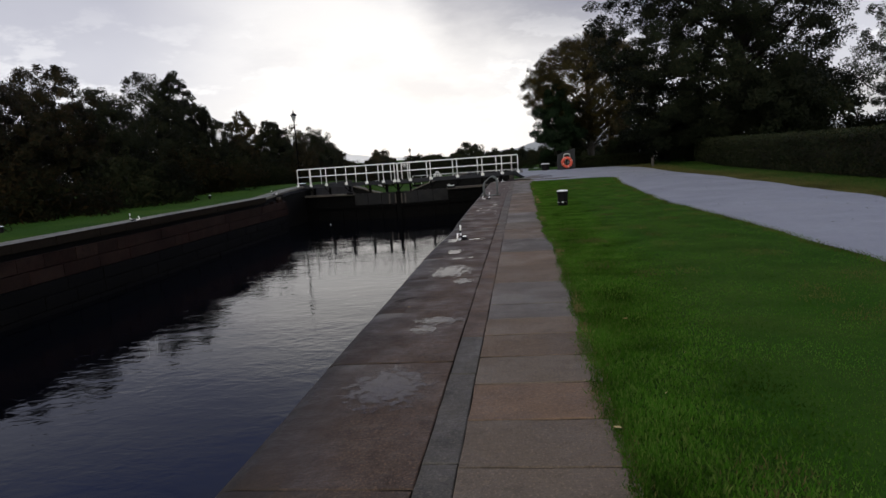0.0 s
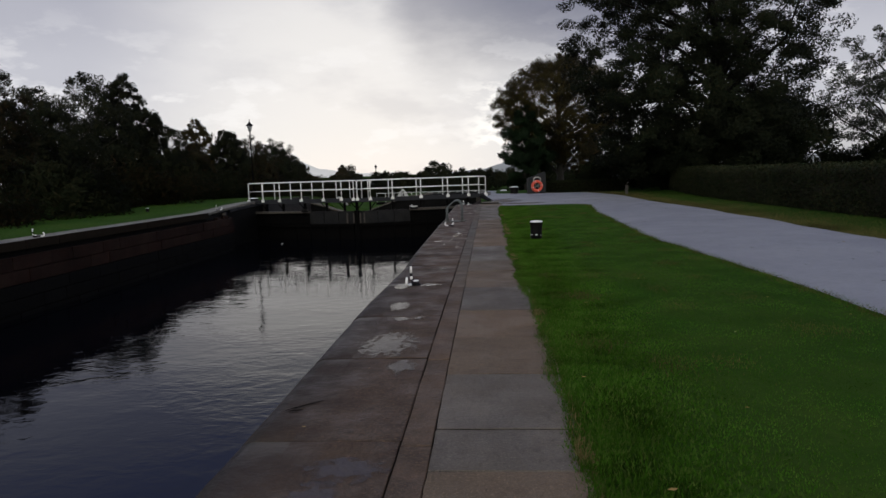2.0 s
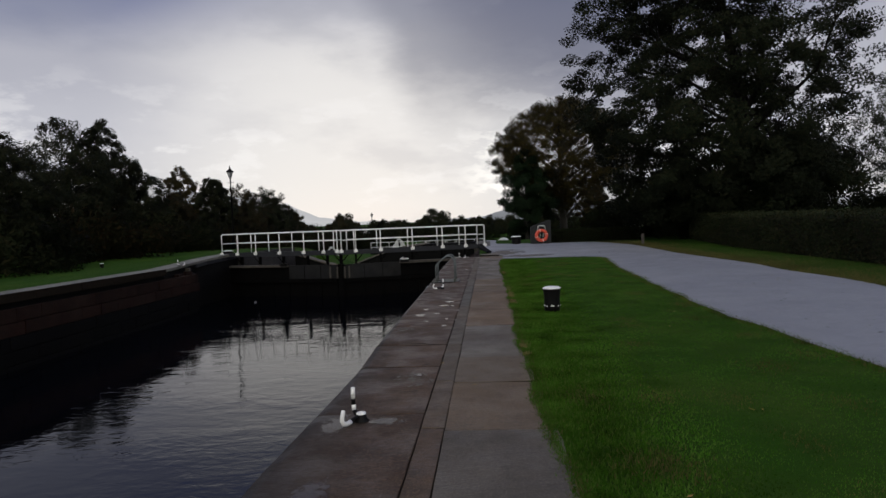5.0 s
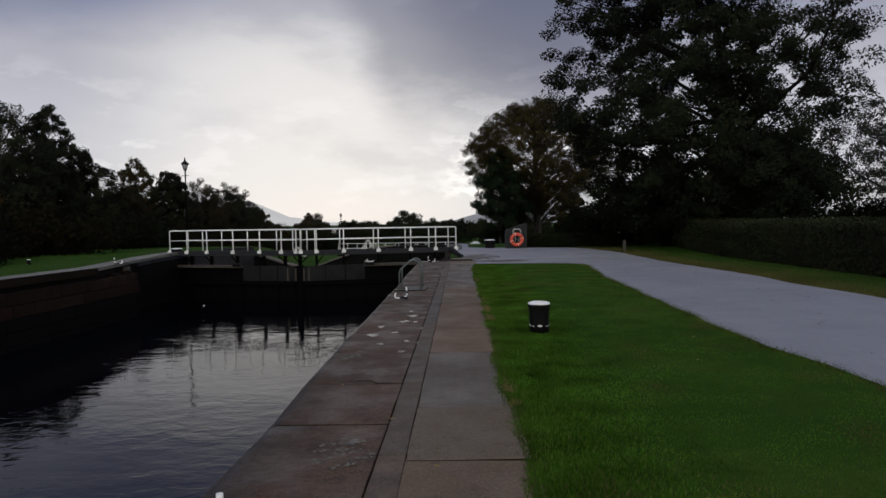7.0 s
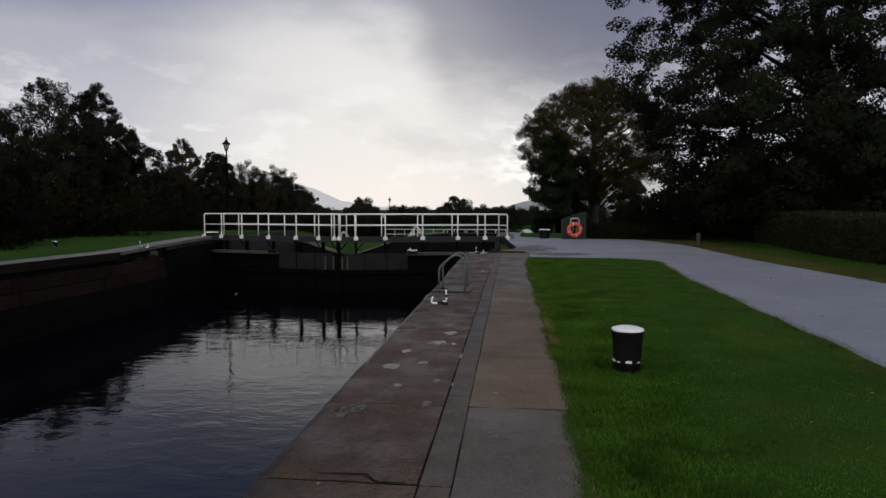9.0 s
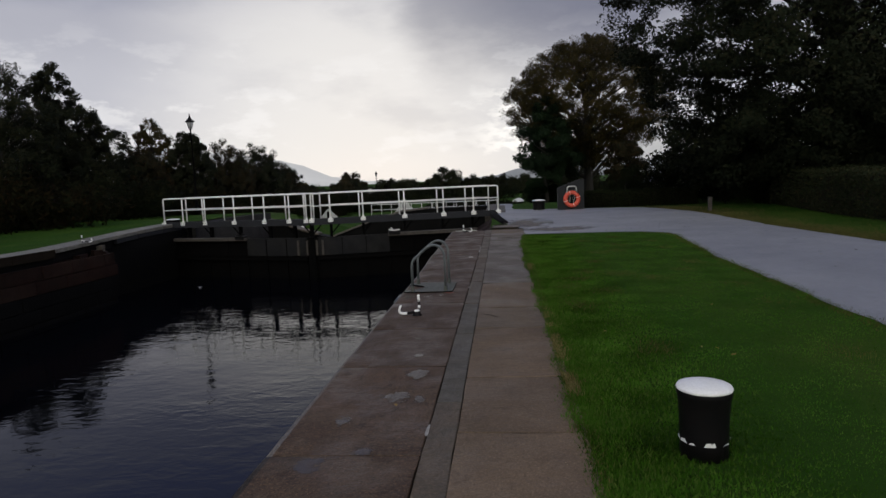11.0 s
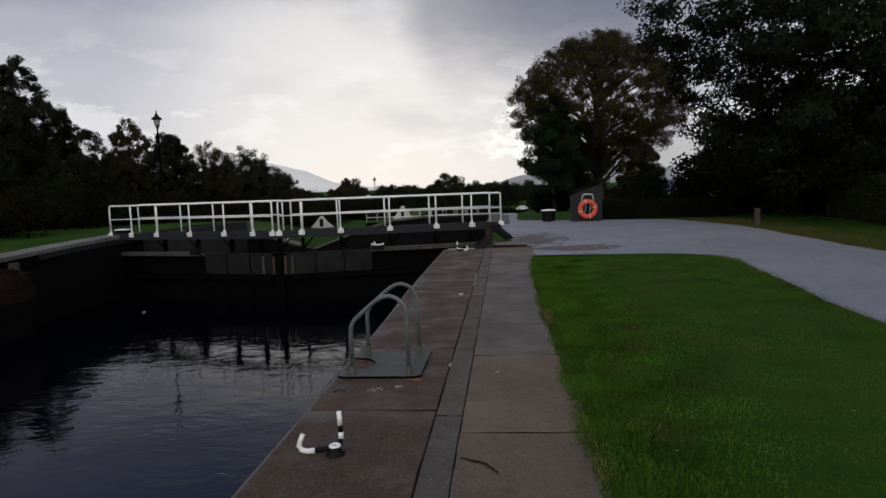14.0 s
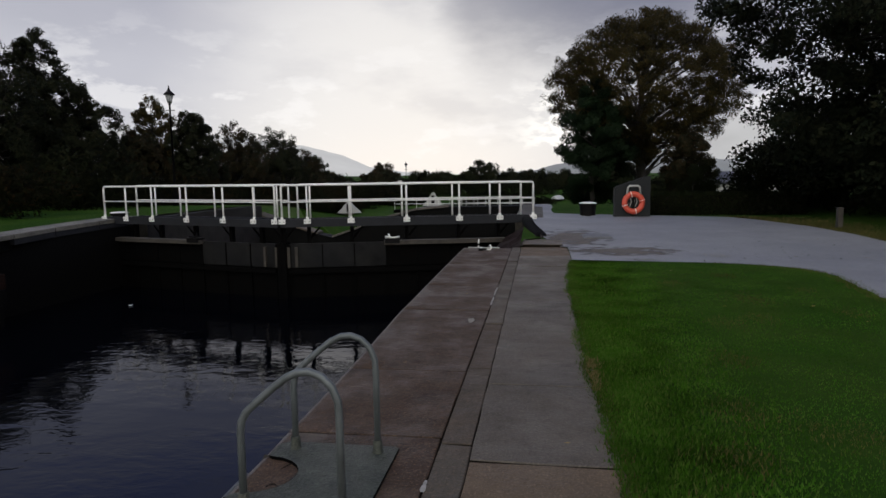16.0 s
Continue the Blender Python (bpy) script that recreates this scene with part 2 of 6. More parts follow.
def water_material(name, deep, waves, strength):
    m = bpy.data.materials.new(name)
    m.use_nodes = True
    t = m.node_tree
    p = t.nodes["Principled BSDF"]
    p.inputs["Base Color"].default_value = (*deep, 1)
    p.inputs["Specular IOR Level"].default_value = 0.5
    p.inputs["Roughness"].default_value = 0.025
    p.inputs["IOR"].default_value = 1.25
    geo = t.nodes.new("ShaderNodeNewGeometry").outputs["Position"]
    mp = t.nodes.new("ShaderNodeMapping")
    mp.inputs["Scale"].default_value = (1.0, 1.6, 1.0)
    t.links.new(geo, mp.inputs["Vector"])
    height = None
    for s, w in waves:
        n = t.nodes.new("ShaderNodeTexNoise")
        n.inputs["Scale"].default_value, n.inputs["Detail"].default_value, n.inputs["Distortion"].default_value = s, 2.0, 0.6
        t.links.new(mp.outputs[0], n.inputs["Vector"])
        k = t.nodes.new("ShaderNodeMath")
        k.operation = "MULTIPLY"
        k.inputs[1].default_value = w
        t.links.new(n.outputs["Fac"], k.inputs[0])
        if height is None:
            height = k.outputs[0]
        else:
            a = t.nodes.new("ShaderNodeMath")
            t.links.new(height, a.inputs[0])
            t.links.new(k.outputs[0], a.inputs[1])
            height = a.outputs[0]
    # calm and ruffled areas
    calm = t.nodes.new("ShaderNodeTexNoise")
    calm.inputs["Scale"].default_value = 0.35
    t.links.new(mp.outputs[0], calm.inputs["Vector"])
    cr = t.nodes.new("ShaderNodeMapRange")
    cr.inputs["From Min"].default_value, cr.inputs["From Max"].default_value = 0.35, 0.65
    cr.inputs["To Min"].default_value, cr.inputs["To Max"].default_value = 0.35, 1.0
    t.links.new(calm.outputs["Fac"], cr.inputs["Value"])
    k = t.nodes.new("ShaderNodeMath")
    k.operation = "MULTIPLY"
    t.links.new(height, k.inputs[0])
    t.links.new(cr.outputs[0], k.inputs[1])
    b = t.nodes.new("ShaderNodeBump")
    b.inputs["Strength"].default_value, b.inputs["Distance"].default_value = 1.0, strength
    t.links.new(k.outputs[0], b.inputs["Height"])
    t.links.new(b.outputs[0], p.inputs["Normal"])
    return m


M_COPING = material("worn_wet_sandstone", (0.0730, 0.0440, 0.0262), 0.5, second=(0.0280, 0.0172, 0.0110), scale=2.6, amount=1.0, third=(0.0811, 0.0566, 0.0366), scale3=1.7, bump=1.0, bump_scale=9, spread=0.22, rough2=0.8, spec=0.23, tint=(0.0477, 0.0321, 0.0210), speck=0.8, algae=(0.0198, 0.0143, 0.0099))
M_NOSE = material("algae_dark_nosing", (0.0249, 0.0176, 0.0110), 0.5, second=(0.0097, 0.0071, 0.0048), scale=2.6, amount=1.0, third=(0.0303, 0.0242, 0.0163), scale3=1.7, bump=1.0, bump_scale=9, spread=0.22, rough2=0.8, spec=0.3, tint=(0.0179, 0.0138, 0.0094), speck=0.95)
M_CHANNEL = material("channel_stone", (0.0958, 0.0678, 0.0441), 0.6, second=(0.0459, 0.0359, 0.0257), scale=3.4, amount=1.0, bump=0.8, bump_scale=18, spread=0.2, rough2=0.8, spec=0.3, tint=(0.0678, 0.0638, 0.0505), speck=0.42)
M_SLAB = material("damp_paving_stone", (0.1280, 0.0900, 0.0570), 0.55, second=(0.0690, 0.0500, 0.0335), scale=1.6, amount=1.0, third=(0.1322, 0.0896, 0.0549), scale3=0.6, bump=0.7, bump_scale=18, spread=0.18, rough2=0.8, spec=0.22, tint=(0.0943, 0.0776, 0.0571), speck=0.42)
M_SLAB_GREY = material("grey_paving_stone", (0.1056, 0.0880, 0.0682), 0.5, second=(0.0594, 0.0501, 0.0396), scale=1.6, amount=1.0, third=(0.1144, 0.0979, 0.0770), scale3=0.6, bump=0.7, bump_scale=18, spread=0.15, rough2=0.8, spec=0.3, speck=0.42)
M_RUST = material("rust_brown_slab", (0.138, 0.086, 0.050), 0.6, second=(0.085, 0.058, 0.038), scale=2.0, amount=1.0, bump=0.7, bump_scale=18, spread=0.05, rough2=0.8, spec=0.25, speck=0.42)
M_CHANNEL_GREY = material("grey_green_channel_stone", (0.0860, 0.0755, 0.0585), 0.6, second=(0.0450, 0.0400, 0.0315), scale=3.4, amount=1.0, bump=0.8, bump_scale=18, spread=0.2, rough2=0.8, spec=0.3, speck=0.42)
M_CHANNEL_BROWN = material("brown_channel_stone", (0.100, 0.064, 0.039), 0.6, second=(0.048, 0.033, 0.022), scale=3.0, amount=1.0, bump=0.8, bump_scale=18, spread=0.2, rough2=0.8, spec=0.3, speck=0.42)
# weathered stone, its colour raised for the sky sheen at a grazing view
M_FARCOPING = material("weathered_sheen_coping", (0.170, 0.160, 0.138), 0.7, second=(0.085, 0.080, 0.066), scale=2.4, amount=1.0, bump=0.7, bump_scale=18, spread=0.2, spec=0.3, speck=0.5)
M_LOWERSTONE = material("damp_lower_coping", (0.030, 0.027, 0.024), 0.75, second=(0.012, 0.011, 0.010), scale=1.4, amount=1.0, bump=0.7, bump_scale=14, spread=0.2, spec=0.2)
M_JOINT = material("joint_earth", (0.0110, 0.0085, 0.0060), 0.95, second=(0.0220, 0.0165, 0.0120), scale=8, spec=0.05)
M_WALL = material("dark_wet_masonry", (0.0190, 0.0085, 0.0062), 0.75, second=(0.0042, 0.0034, 0.0028), scale=1.9, amount=1.0, third=(0.0250, 0.0165, 0.0125), scale3=1.1, bump=1.0, bump_scale=7, spread=0.35, spec=0.08, speck=0.7)
# wet masonry taken near black, with the lock chamber's shade in the colour
M_WETSHADE = material("shaded_wet_masonry", (0.0036, 0.0034, 0.0032), 0.7, second=(0.0020, 0.0020, 0.0020), scale=1.3, amount=0.9, bump=0.6, bump_scale=14, spread=0.2, spec=0.08)
M_ROAD = material("damp_tarmac", (0.2060, 0.2110, 0.2330), 0.55, second=(0.1640, 0.1680, 0.1880), scale=0.9, amount=0.7, third=(0.2260, 0.2300, 0.2470), scale3=0.25, bump=0.35, bump_scale=90, rough2=0.7, spec=0.35)
M_GRASS = material("mown_grass", (0.0205, 0.0566, 0.0056), 0.9, second=(0.0400, 0.0673, 0.0110), scale=0.8, amount=0.9, third=(0.0160, 0.0444, 0.0056), scale3=0.35, bump=0.8, bump_scale=60, spec=0.03)
M_BLADE = leaf_material("grass_blades", (0.0265, 0.0760, 0.0066), (0.0410, 0.1010, 0.0095), (0.0790, 0.1240, 0.0250), 0.4, gloss=0.01, patch=(1.5, 0.48, 1.70))
M_BORDER = leaf_material("border_blades", (0.0420, 0.1230, 0.0090), (0.0660, 0.1500, 0.0150), (0.1200, 0.1560, 0.0360), 0.4, gloss=0.01, patch=(1.6, 0.6, 1.3))
M_VERGE = leaf_material("dry_verge_blades", (0.0476, 0.0612, 0.0136), (0.0952, 0.0816, 0.0272), (0.1360, 0.1088, 0.0408), 0.3)
M_STRAW = leaf_material("dead_straw", (0.110, 0.092, 0.034), (0.170, 0.138, 0.054), (0.230, 0.188, 0.088), 0.3)
M_WATER = water_material("lock_water", (0.0008, 0.0011, 0.0022), ((0.9, 0.66), (2.6, 0.48), (7.0, 0.11), (15.0, 0.02)), 0.0150)


def thin_film(m, thin):
    """Makes a surface thin out towards a ragged rim, round its object's origin."""
    t = m.node_tree
    p = t.nodes["Principled BSDF"]
    tc = t.nodes.new("ShaderNodeTexCoord")
    ln = t.nodes.new("ShaderNodeVectorMath")
    ln.operation = "LENGTH"
    t.links.new(tc.outputs["Object"], ln.inputs[0])
    n = t.nodes.new("ShaderNodeTexNoise")
    n.inputs["Scale"].default_value, n.inputs["Detail"].default_value = 14.0 if thin > 0.4 else 3.0, 6.0
    t.links.new(t.nodes.new("ShaderNodeNewGeometry").outputs["Position"], n.inputs["Vector"])
    k = t.nodes.new("ShaderNodeMath")
    k.operation = "MULTIPLY_ADD"
    k.inputs[1].default_value = -2.6
    t.links.new(n.outputs["Fac"], k.inputs[0])
    t.links.new(ln.outputs["Value"], k.inputs[2])
    r = t.nodes.new("ShaderNodeMapRange")
    r.inputs["From Min"].default_value, r.inputs["From Max"].default_value = -0.72, -0.22
    r.inputs["To Min"].default_value, r.inputs["To Max"].default_value = thin * 0.7, 1.0
    t.links.new(k.outputs[0], r.inputs["Value"])
    tr = t.nodes.new("ShaderNodeBsdfTransparent")
    ms = t.nodes.new("ShaderNodeMixShader")
    t.links.new(r.outputs[0], ms.inputs[0])
    t.links.new(p.outputs[0], ms.inputs[1])
    t.links.new(tr.outputs[0], ms.inputs[2])
    t.links.new(ms.outputs[0], t.nodes["Material Output"].inputs["Surface"])
    return m


M_PUDDLE = thin_film(water_material("puddle_water", (0.07, 0.058, 0.05), ((9.0, 0.4), (30.0, 0.3)), 0.004), 0.41)
M_PUDDLE.node_tree.nodes["Principled BSDF"].inputs["Roughness"].default_value = 0.07
M_DIRT = thin_film(material("trodden_grit", (0.150, 0.128, 0.108), 0.75, second=(0.088, 0.074, 0.062), scale=2.2, amount=1.0, bump=0.5, bump_scale=40, speck=0.4), 0.38)
M_WHITE = material("white_paint", (0.7800, 0.7800, 0.7600), 0.45, second=(0.6200, 0.6000, 0.5500), scale=6, amount=0.5)
M_BLACK = material("black_paint", (0.0042, 0.0042, 0.0045), 0.5, second=(0.0095, 0.0080, 0.0074), scale=9, amount=0.5, bump=0.1, spec=0.09)
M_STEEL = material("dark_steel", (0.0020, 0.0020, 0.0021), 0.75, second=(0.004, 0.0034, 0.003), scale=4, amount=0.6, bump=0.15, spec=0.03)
M_DECK = material("deck_fascia_grey", (0.018, 0.019, 0.023), 0.65, second=(0.011, 0.011, 0.013), scale=3, amount=0.6, bump=0.15, spec=0.2)
M_WORN = material("pale_worn_arris", (0.125, 0.110, 0.095), 0.7, second=(0.050, 0.040, 0.032), scale=5, amount=1.0, bump=0.6, bump_scale=20, speck=0.7)
M_GATE = material("weathered_gate_plate", (0.0115, 0.0115, 0.0128), 0.65, second=(0.0019, 0.0019, 0.0019), scale=0.9, amount=1.0, third=(0.0158, 0.0154, 0.0144), scale3=1.5, bump=0.25, spec=0.12)
M_TIMBER = material("grey_timber", (0.1088, 0.0884, 0.0714), 0.75, second=(0.0612, 0.0510, 0.0442), scale=4, amount=0.8, bump=0.4)
M_FENDER = material("wet_fender_timber", (0.055, 0.046, 0.036), 0.8, second=(0.02, 0.017, 0.014), scale=5, amount=0.9, bump=0.4)
M_GALV = material("galvanised_steel", (0.118, 0.132, 0.134), 0.5, metal=0.3, second=(0.070, 0.080, 0.080), scale=8, amount=0.8, bump=0.15)
M_MORTAR = material("pale_mortar", (0.33, 0.32, 0.30), 0.85, second=(0.20, 0.19, 0.17), scale=20, amount=0.9, bump=0.6)
M_PAINTMARK = material("orange_spray_paint", (0.26, 0.055, 0.022), 0.7, second=(0.09, 0.045, 0.032), scale=30, amount=0.9)
M_PLATE = material("tread_plate_with_algae", (0.050, 0.058, 0.042), 0.6, metal=0.1, second=(0.020, 0.023, 0.015), scale=4, amount=1.0, third=(0.085, 0.088, 0.070), scale3=2.5, bump=0.8, bump_scale=40, speck=0.7)
M_PALE = material("pale_weathered_metal", (0.42, 0.43, 0.40), 0.5, second=(0.26, 0.27, 0.25), scale=12, amount=0.8)
M_ORANGE = material("lifebuoy_orange", (0.5760, 0.0720, 0.0400), 0.45, second=(0.4800, 0.0640, 0.0240), scale=7, amount=0.5)
M_PANEL = material("slate_grey_panel", (0.0106, 0.0122, 0.0134), 0.65, second=(0.0073, 0.0082, 0.0090), scale=3, amount=0.6, spec=0.3)
M_BARK = material("bark", (0.0272, 0.0218, 0.0177), 0.9, second=(0.0170, 0.0150, 0.0122), scale=5, amount=0.9, bump=0.9, bump_scale=18)
# bark colour lowered to give the sycamore limbs their backlit silhouette
M_BARK_DARK = material("silhouette_dark_bark", (0.0120, 0.0100, 0.0085), 0.9, second=(0.0070, 0.0064, 0.0055), scale=5, amount=0.9, bump=0.9, bump_scale=18, spec=0.1)
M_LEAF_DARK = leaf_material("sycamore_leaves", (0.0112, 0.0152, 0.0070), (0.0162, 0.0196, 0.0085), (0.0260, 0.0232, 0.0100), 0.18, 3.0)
# darker copy of the sycamore leaves, the crown's shade put into the colours
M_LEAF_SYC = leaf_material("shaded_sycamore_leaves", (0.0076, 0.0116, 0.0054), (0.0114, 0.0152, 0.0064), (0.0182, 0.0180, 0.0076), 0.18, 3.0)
M_LEAF_GREEN = leaf_material("holly_leaves", (0.0067, 0.0159, 0.0062), (0.0098, 0.0208, 0.0073), (0.0147, 0.0257, 0.0104), 0.12, 3.0)
M_LEAF_AUTUMN = leaf_material("autumn_leaves", (0.0250, 0.0245, 0.0082), (0.0400, 0.0318, 0.0100), (0.0660, 0.0430, 0.0130), 0.25, 3.0)
M_LEAF_MIX = leaf_material("turning_leaves", (0.0145, 0.0180, 0.0082), (0.0238, 0.0205, 0.0090), (0.0430, 0.0250, 0.0104), 0.2, 3.0)
M_LEAF_HEDGE = leaf_material("beech_hedge_leaves", (0.0110, 0.0175, 0.0068), (0.0165, 0.0215, 0.0085), (0.0300, 0.0250, 0.0105), 0.15)
M_LEAF_PALE = leaf_material("willow_leaves", (0.0290, 0.0370, 0.0250), (0.0410, 0.0470, 0.0310), (0.0580, 0.0590, 0.0390), 0.25, 3.0)
M_LEAF_GARDEN = leaf_material("garden_leaves", (0.0330, 0.0450, 0.0190), (0.0450, 0.0560, 0.0230), (0.0680, 0.0700, 0.0300), 0.25, 3.0)
M_HEDGECORE = material("hedge_core", (0.0105, 0.0117, 0.0070), 0.95, second=(0.0187, 0.0152, 0.0094), scale=6, amount=0.9, bump=1.0, bump_scale=20, spec=0.05)
M_LAMPGLASS = material("lantern_glass", (0.3300, 0.3360, 0.3480), 0.2)
M_ROOF = material("slate_roof", (0.0510, 0.0530, 0.0598), 0.6, second=(0.0340, 0.0340, 0.0408), scale=2, amount=0.7)
M_HARL = material("white_harling", (0.5250, 0.5175, 0.4950), 0.85, second=(0.4350, 0.4275, 0.4050), scale=2, amount=0.6)
M_GLASSDARK = material("dark_window", (0.0136, 0.0150, 0.0177), 0.12)
M_CANVAS = material("white_boat_cover", (0.4900, 0.4900, 0.4760), 0.7, second=(0.4060, 0.4060, 0.3920), scale=3, amount=0.5)
M_LEAFLITTER = leaf_material("fallen_leaves", (0.1750, 0.1120, 0.0350), (0.2800, 0.1960, 0.0700), (0.3500, 0.2940, 0.1750), 0.1)


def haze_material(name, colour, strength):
    """Far hills, with the rain haze before them put in as a glow of their own."""
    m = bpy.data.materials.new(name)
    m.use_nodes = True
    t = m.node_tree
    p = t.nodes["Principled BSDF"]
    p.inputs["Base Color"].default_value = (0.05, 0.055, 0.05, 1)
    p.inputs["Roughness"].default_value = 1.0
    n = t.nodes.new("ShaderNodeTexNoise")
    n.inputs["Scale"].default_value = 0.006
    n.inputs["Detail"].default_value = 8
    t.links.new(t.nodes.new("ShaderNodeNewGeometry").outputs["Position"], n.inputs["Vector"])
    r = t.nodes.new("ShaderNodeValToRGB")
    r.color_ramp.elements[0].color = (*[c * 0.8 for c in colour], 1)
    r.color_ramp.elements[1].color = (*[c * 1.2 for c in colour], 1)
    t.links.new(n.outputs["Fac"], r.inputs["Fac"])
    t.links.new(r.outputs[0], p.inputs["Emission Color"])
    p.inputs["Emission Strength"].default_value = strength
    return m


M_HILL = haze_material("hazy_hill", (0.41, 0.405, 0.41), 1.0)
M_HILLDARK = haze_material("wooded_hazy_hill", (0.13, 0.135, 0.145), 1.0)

# ---------------------------------------------------------------- building helpers
rng = np.random.default_rng(7)


def empty(name, x=0.0, y=0.0, z=0.0, turn=0.0):
    ob = new(name)
    ob.empty_display_size = 0.2
    ob.matrix_basis = pose(x, y, z, 0, 0, turn)
    return ob


def mesh_of(bm, name, smooth=False):
    me = bpy.data.meshes.new(name)
    bm.normal_update()
    bm.to_mesh(me)
    bm.free()
    if smooth:
        me.polygons.foreach_set("use_smooth", [True] * len(me.polygons))
    return me


def part(name, bm, mat, parent=None, label="", smooth=False):
    """Links a bmesh as one mesh object under a thing or part."""
    me = bm if isinstance(bm, bpy.types.Mesh) else mesh_of(bm, name, smooth)
    if not me.materials:
        me.materials.append(mat)
    ob = new(name, me)
    if parent:
        ob.parent = parent
    return tagged(ob, label)


def box(bm, x0, x1, y0, y1, z0, z1, bevel=0.0):
    r = bmesh.ops.create_cube(bm, size=1.0, matrix=Matrix.Translation(((x0 + x1) / 2, (y0 + y1) / 2, (z0 + z1) / 2)) @ Matrix.Diagonal((x1 - x0, y1 - y0, z1 - z0, 1)))
    if bevel:
        es = list({e for v in r["verts"] for e in v.link_edges})
        bmesh.ops.bevel(bm, geom=es, offset=bevel, segments=2, affect="EDGES", profile=0.6)
    return bm


def boxm(*a, **k):
    return box(bmesh.new(), *a, **k)


def tube(bm, pts, r, n=8, r1=None, cap=True):
    """A round bar along points, tapering to r1."""
    pts = [Vector(p) for p in pts]
    rings = []
    side = None
    for i, p in enumerate(pts):
        d = (pts[min(i + 1, len(pts) - 1)] - pts[max(i - 1, 0)]).normalized()
        if side is None:
            side = d.orthogonal().normalized()
        side = (side - d * side.dot(d)).normalized()
        up = d.cross(side)
        rad = r if r1 is None else r + (r1 - r) * i / (len(pts) - 1)
        rings.append([bm.verts.new(p + (side * math.cos(a) + up * math.sin(a)) * rad) for a in [2 * math.pi * k / n for k in range(n)]])
    for a, b in zip(rings, rings[1:]):
        for k in range(n):
            bm.faces.new((a[k], a[(k + 1) % n], b[(k + 1) % n], b[k])).smooth = True
    if cap:
        bm.faces.new(rings[0][::-1])
        bm.faces.new(rings[-1])
    return bm


def lathe(bm, profile, n=24, centre=(0, 0, 0)):
    """Turns (radius, height) pairs round the upright axis."""
    c = Vector(centre)
    rings = []
    for r, z in profile:
        if r < 1e-5:
            rings.append([bm.verts.new(c + Vector((0, 0, z)))])
        else:
            rings.append([bm.verts.new(c + Vector((r * math.cos(a), r * math.sin(a), z))) for a in [2 * math.pi * k / n for k in range(n)]])
    for a, b in zip(rings, rings[1:]):
        for k in range(n):
            q = [a[k % len(a)], a[(k + 1) % len(a)], b[(k + 1) % len(b)], b[k % len(b)]]
            q = [v for i, v in enumerate(q) if v not in q[:i]]
            if len(q) > 2:
                bm.faces.new(q).smooth = True
    for ring, flip in ((rings[0], True), (rings[-1], False)):
        if len(ring) > 2:
            bm.faces.new(ring[::-1] if flip else ring)
    return bm


def array_mesh(name, verts):
    """A mesh of separate n-gons from an (N, n, 3) array."""
    v = np.asarray(verts, dtype=np.float32)
    n, k = v.shape[0], v.shape[1]
    me = bpy.data.meshes.new(name)
    me.vertices.add(n * k)
    me.vertices.foreach_set("co", v.reshape(-1))
    me.loops.add(n * k)
    me.loops.foreach_set("vertex_index", np.arange(n * k, dtype=np.int32))
    me.polygons.add(n)
    me.polygons.foreach_set("loop_start", np.arange(0, n * k, k, dtype=np.int32))
    me.polygons.foreach_set("loop_total", np.full(n, k, dtype=np.int32))
    me.update(calc_edges=True)
    return me


def leaf_quads(centres, size, r, flat=0.0):
    """Diamond leaves at the centres, turned at random."""
    n = len(centres)
    d = r.normal(size=(n, 3))
    d[:, 2] *= 1 - 0.5 * flat
    d /= np.linalg.norm(d, axis=1, keepdims=True)
    e = np.cross(d, r.normal(size=(n, 3)))
    e /= np.linalg.norm(e, axis=1, keepdims=True)
    s = size * r.uniform(0.6, 1.35, size=(n, 1))
    w = s * r.uniform(0.35, 0.55, size=(n, 1))
    return np.stack([centres - d * s * 0.5, centres + e * w * 0.5, centres + d * s * 0.5, centres - e * w * 0.5], axis=1)


def quay_edge(y):
    """Where the worn arris of the coping shows, along the quay."""
    return float(np.interp(y, [3, 9, 10.5, 12.2, 13.5, 17, 24, 26.5, 33], [-1.45, -1.455, -1.415, -1.375, -1.42, -1.445, -1.455, -1.515, -1.53]))


def ease(a, b, v):
    u = min(1.0, max(0.0, (v - a) / (b - a)))
    return u * u * (3 - 2 * u)


def gz(x, y):
    """Height of the ground."""
    z = 0.18 * ease(31.5, 40, y) - 2.5 * ease(47, 78, y)
    if x < -13:
        z += 0.10 * (1 - ease(45, 60, y))
    if x > 9:
        z += 0.25 * ease(9, 14, x)
    return z


# ---------------------------------------------------------------- ground, water, walls
WATER, LOWER = -2.05, -5.2
XR, XL = -1.55, -13.2          # chamber edges
RR, RL = -0.30, -14.05         # edges inside the gate recess
YREC, YEND = 33.1, 39.9        # recess from, to
YSPLAY = 30.2                  # the far coping begins to draw back
YBACK = -24.0


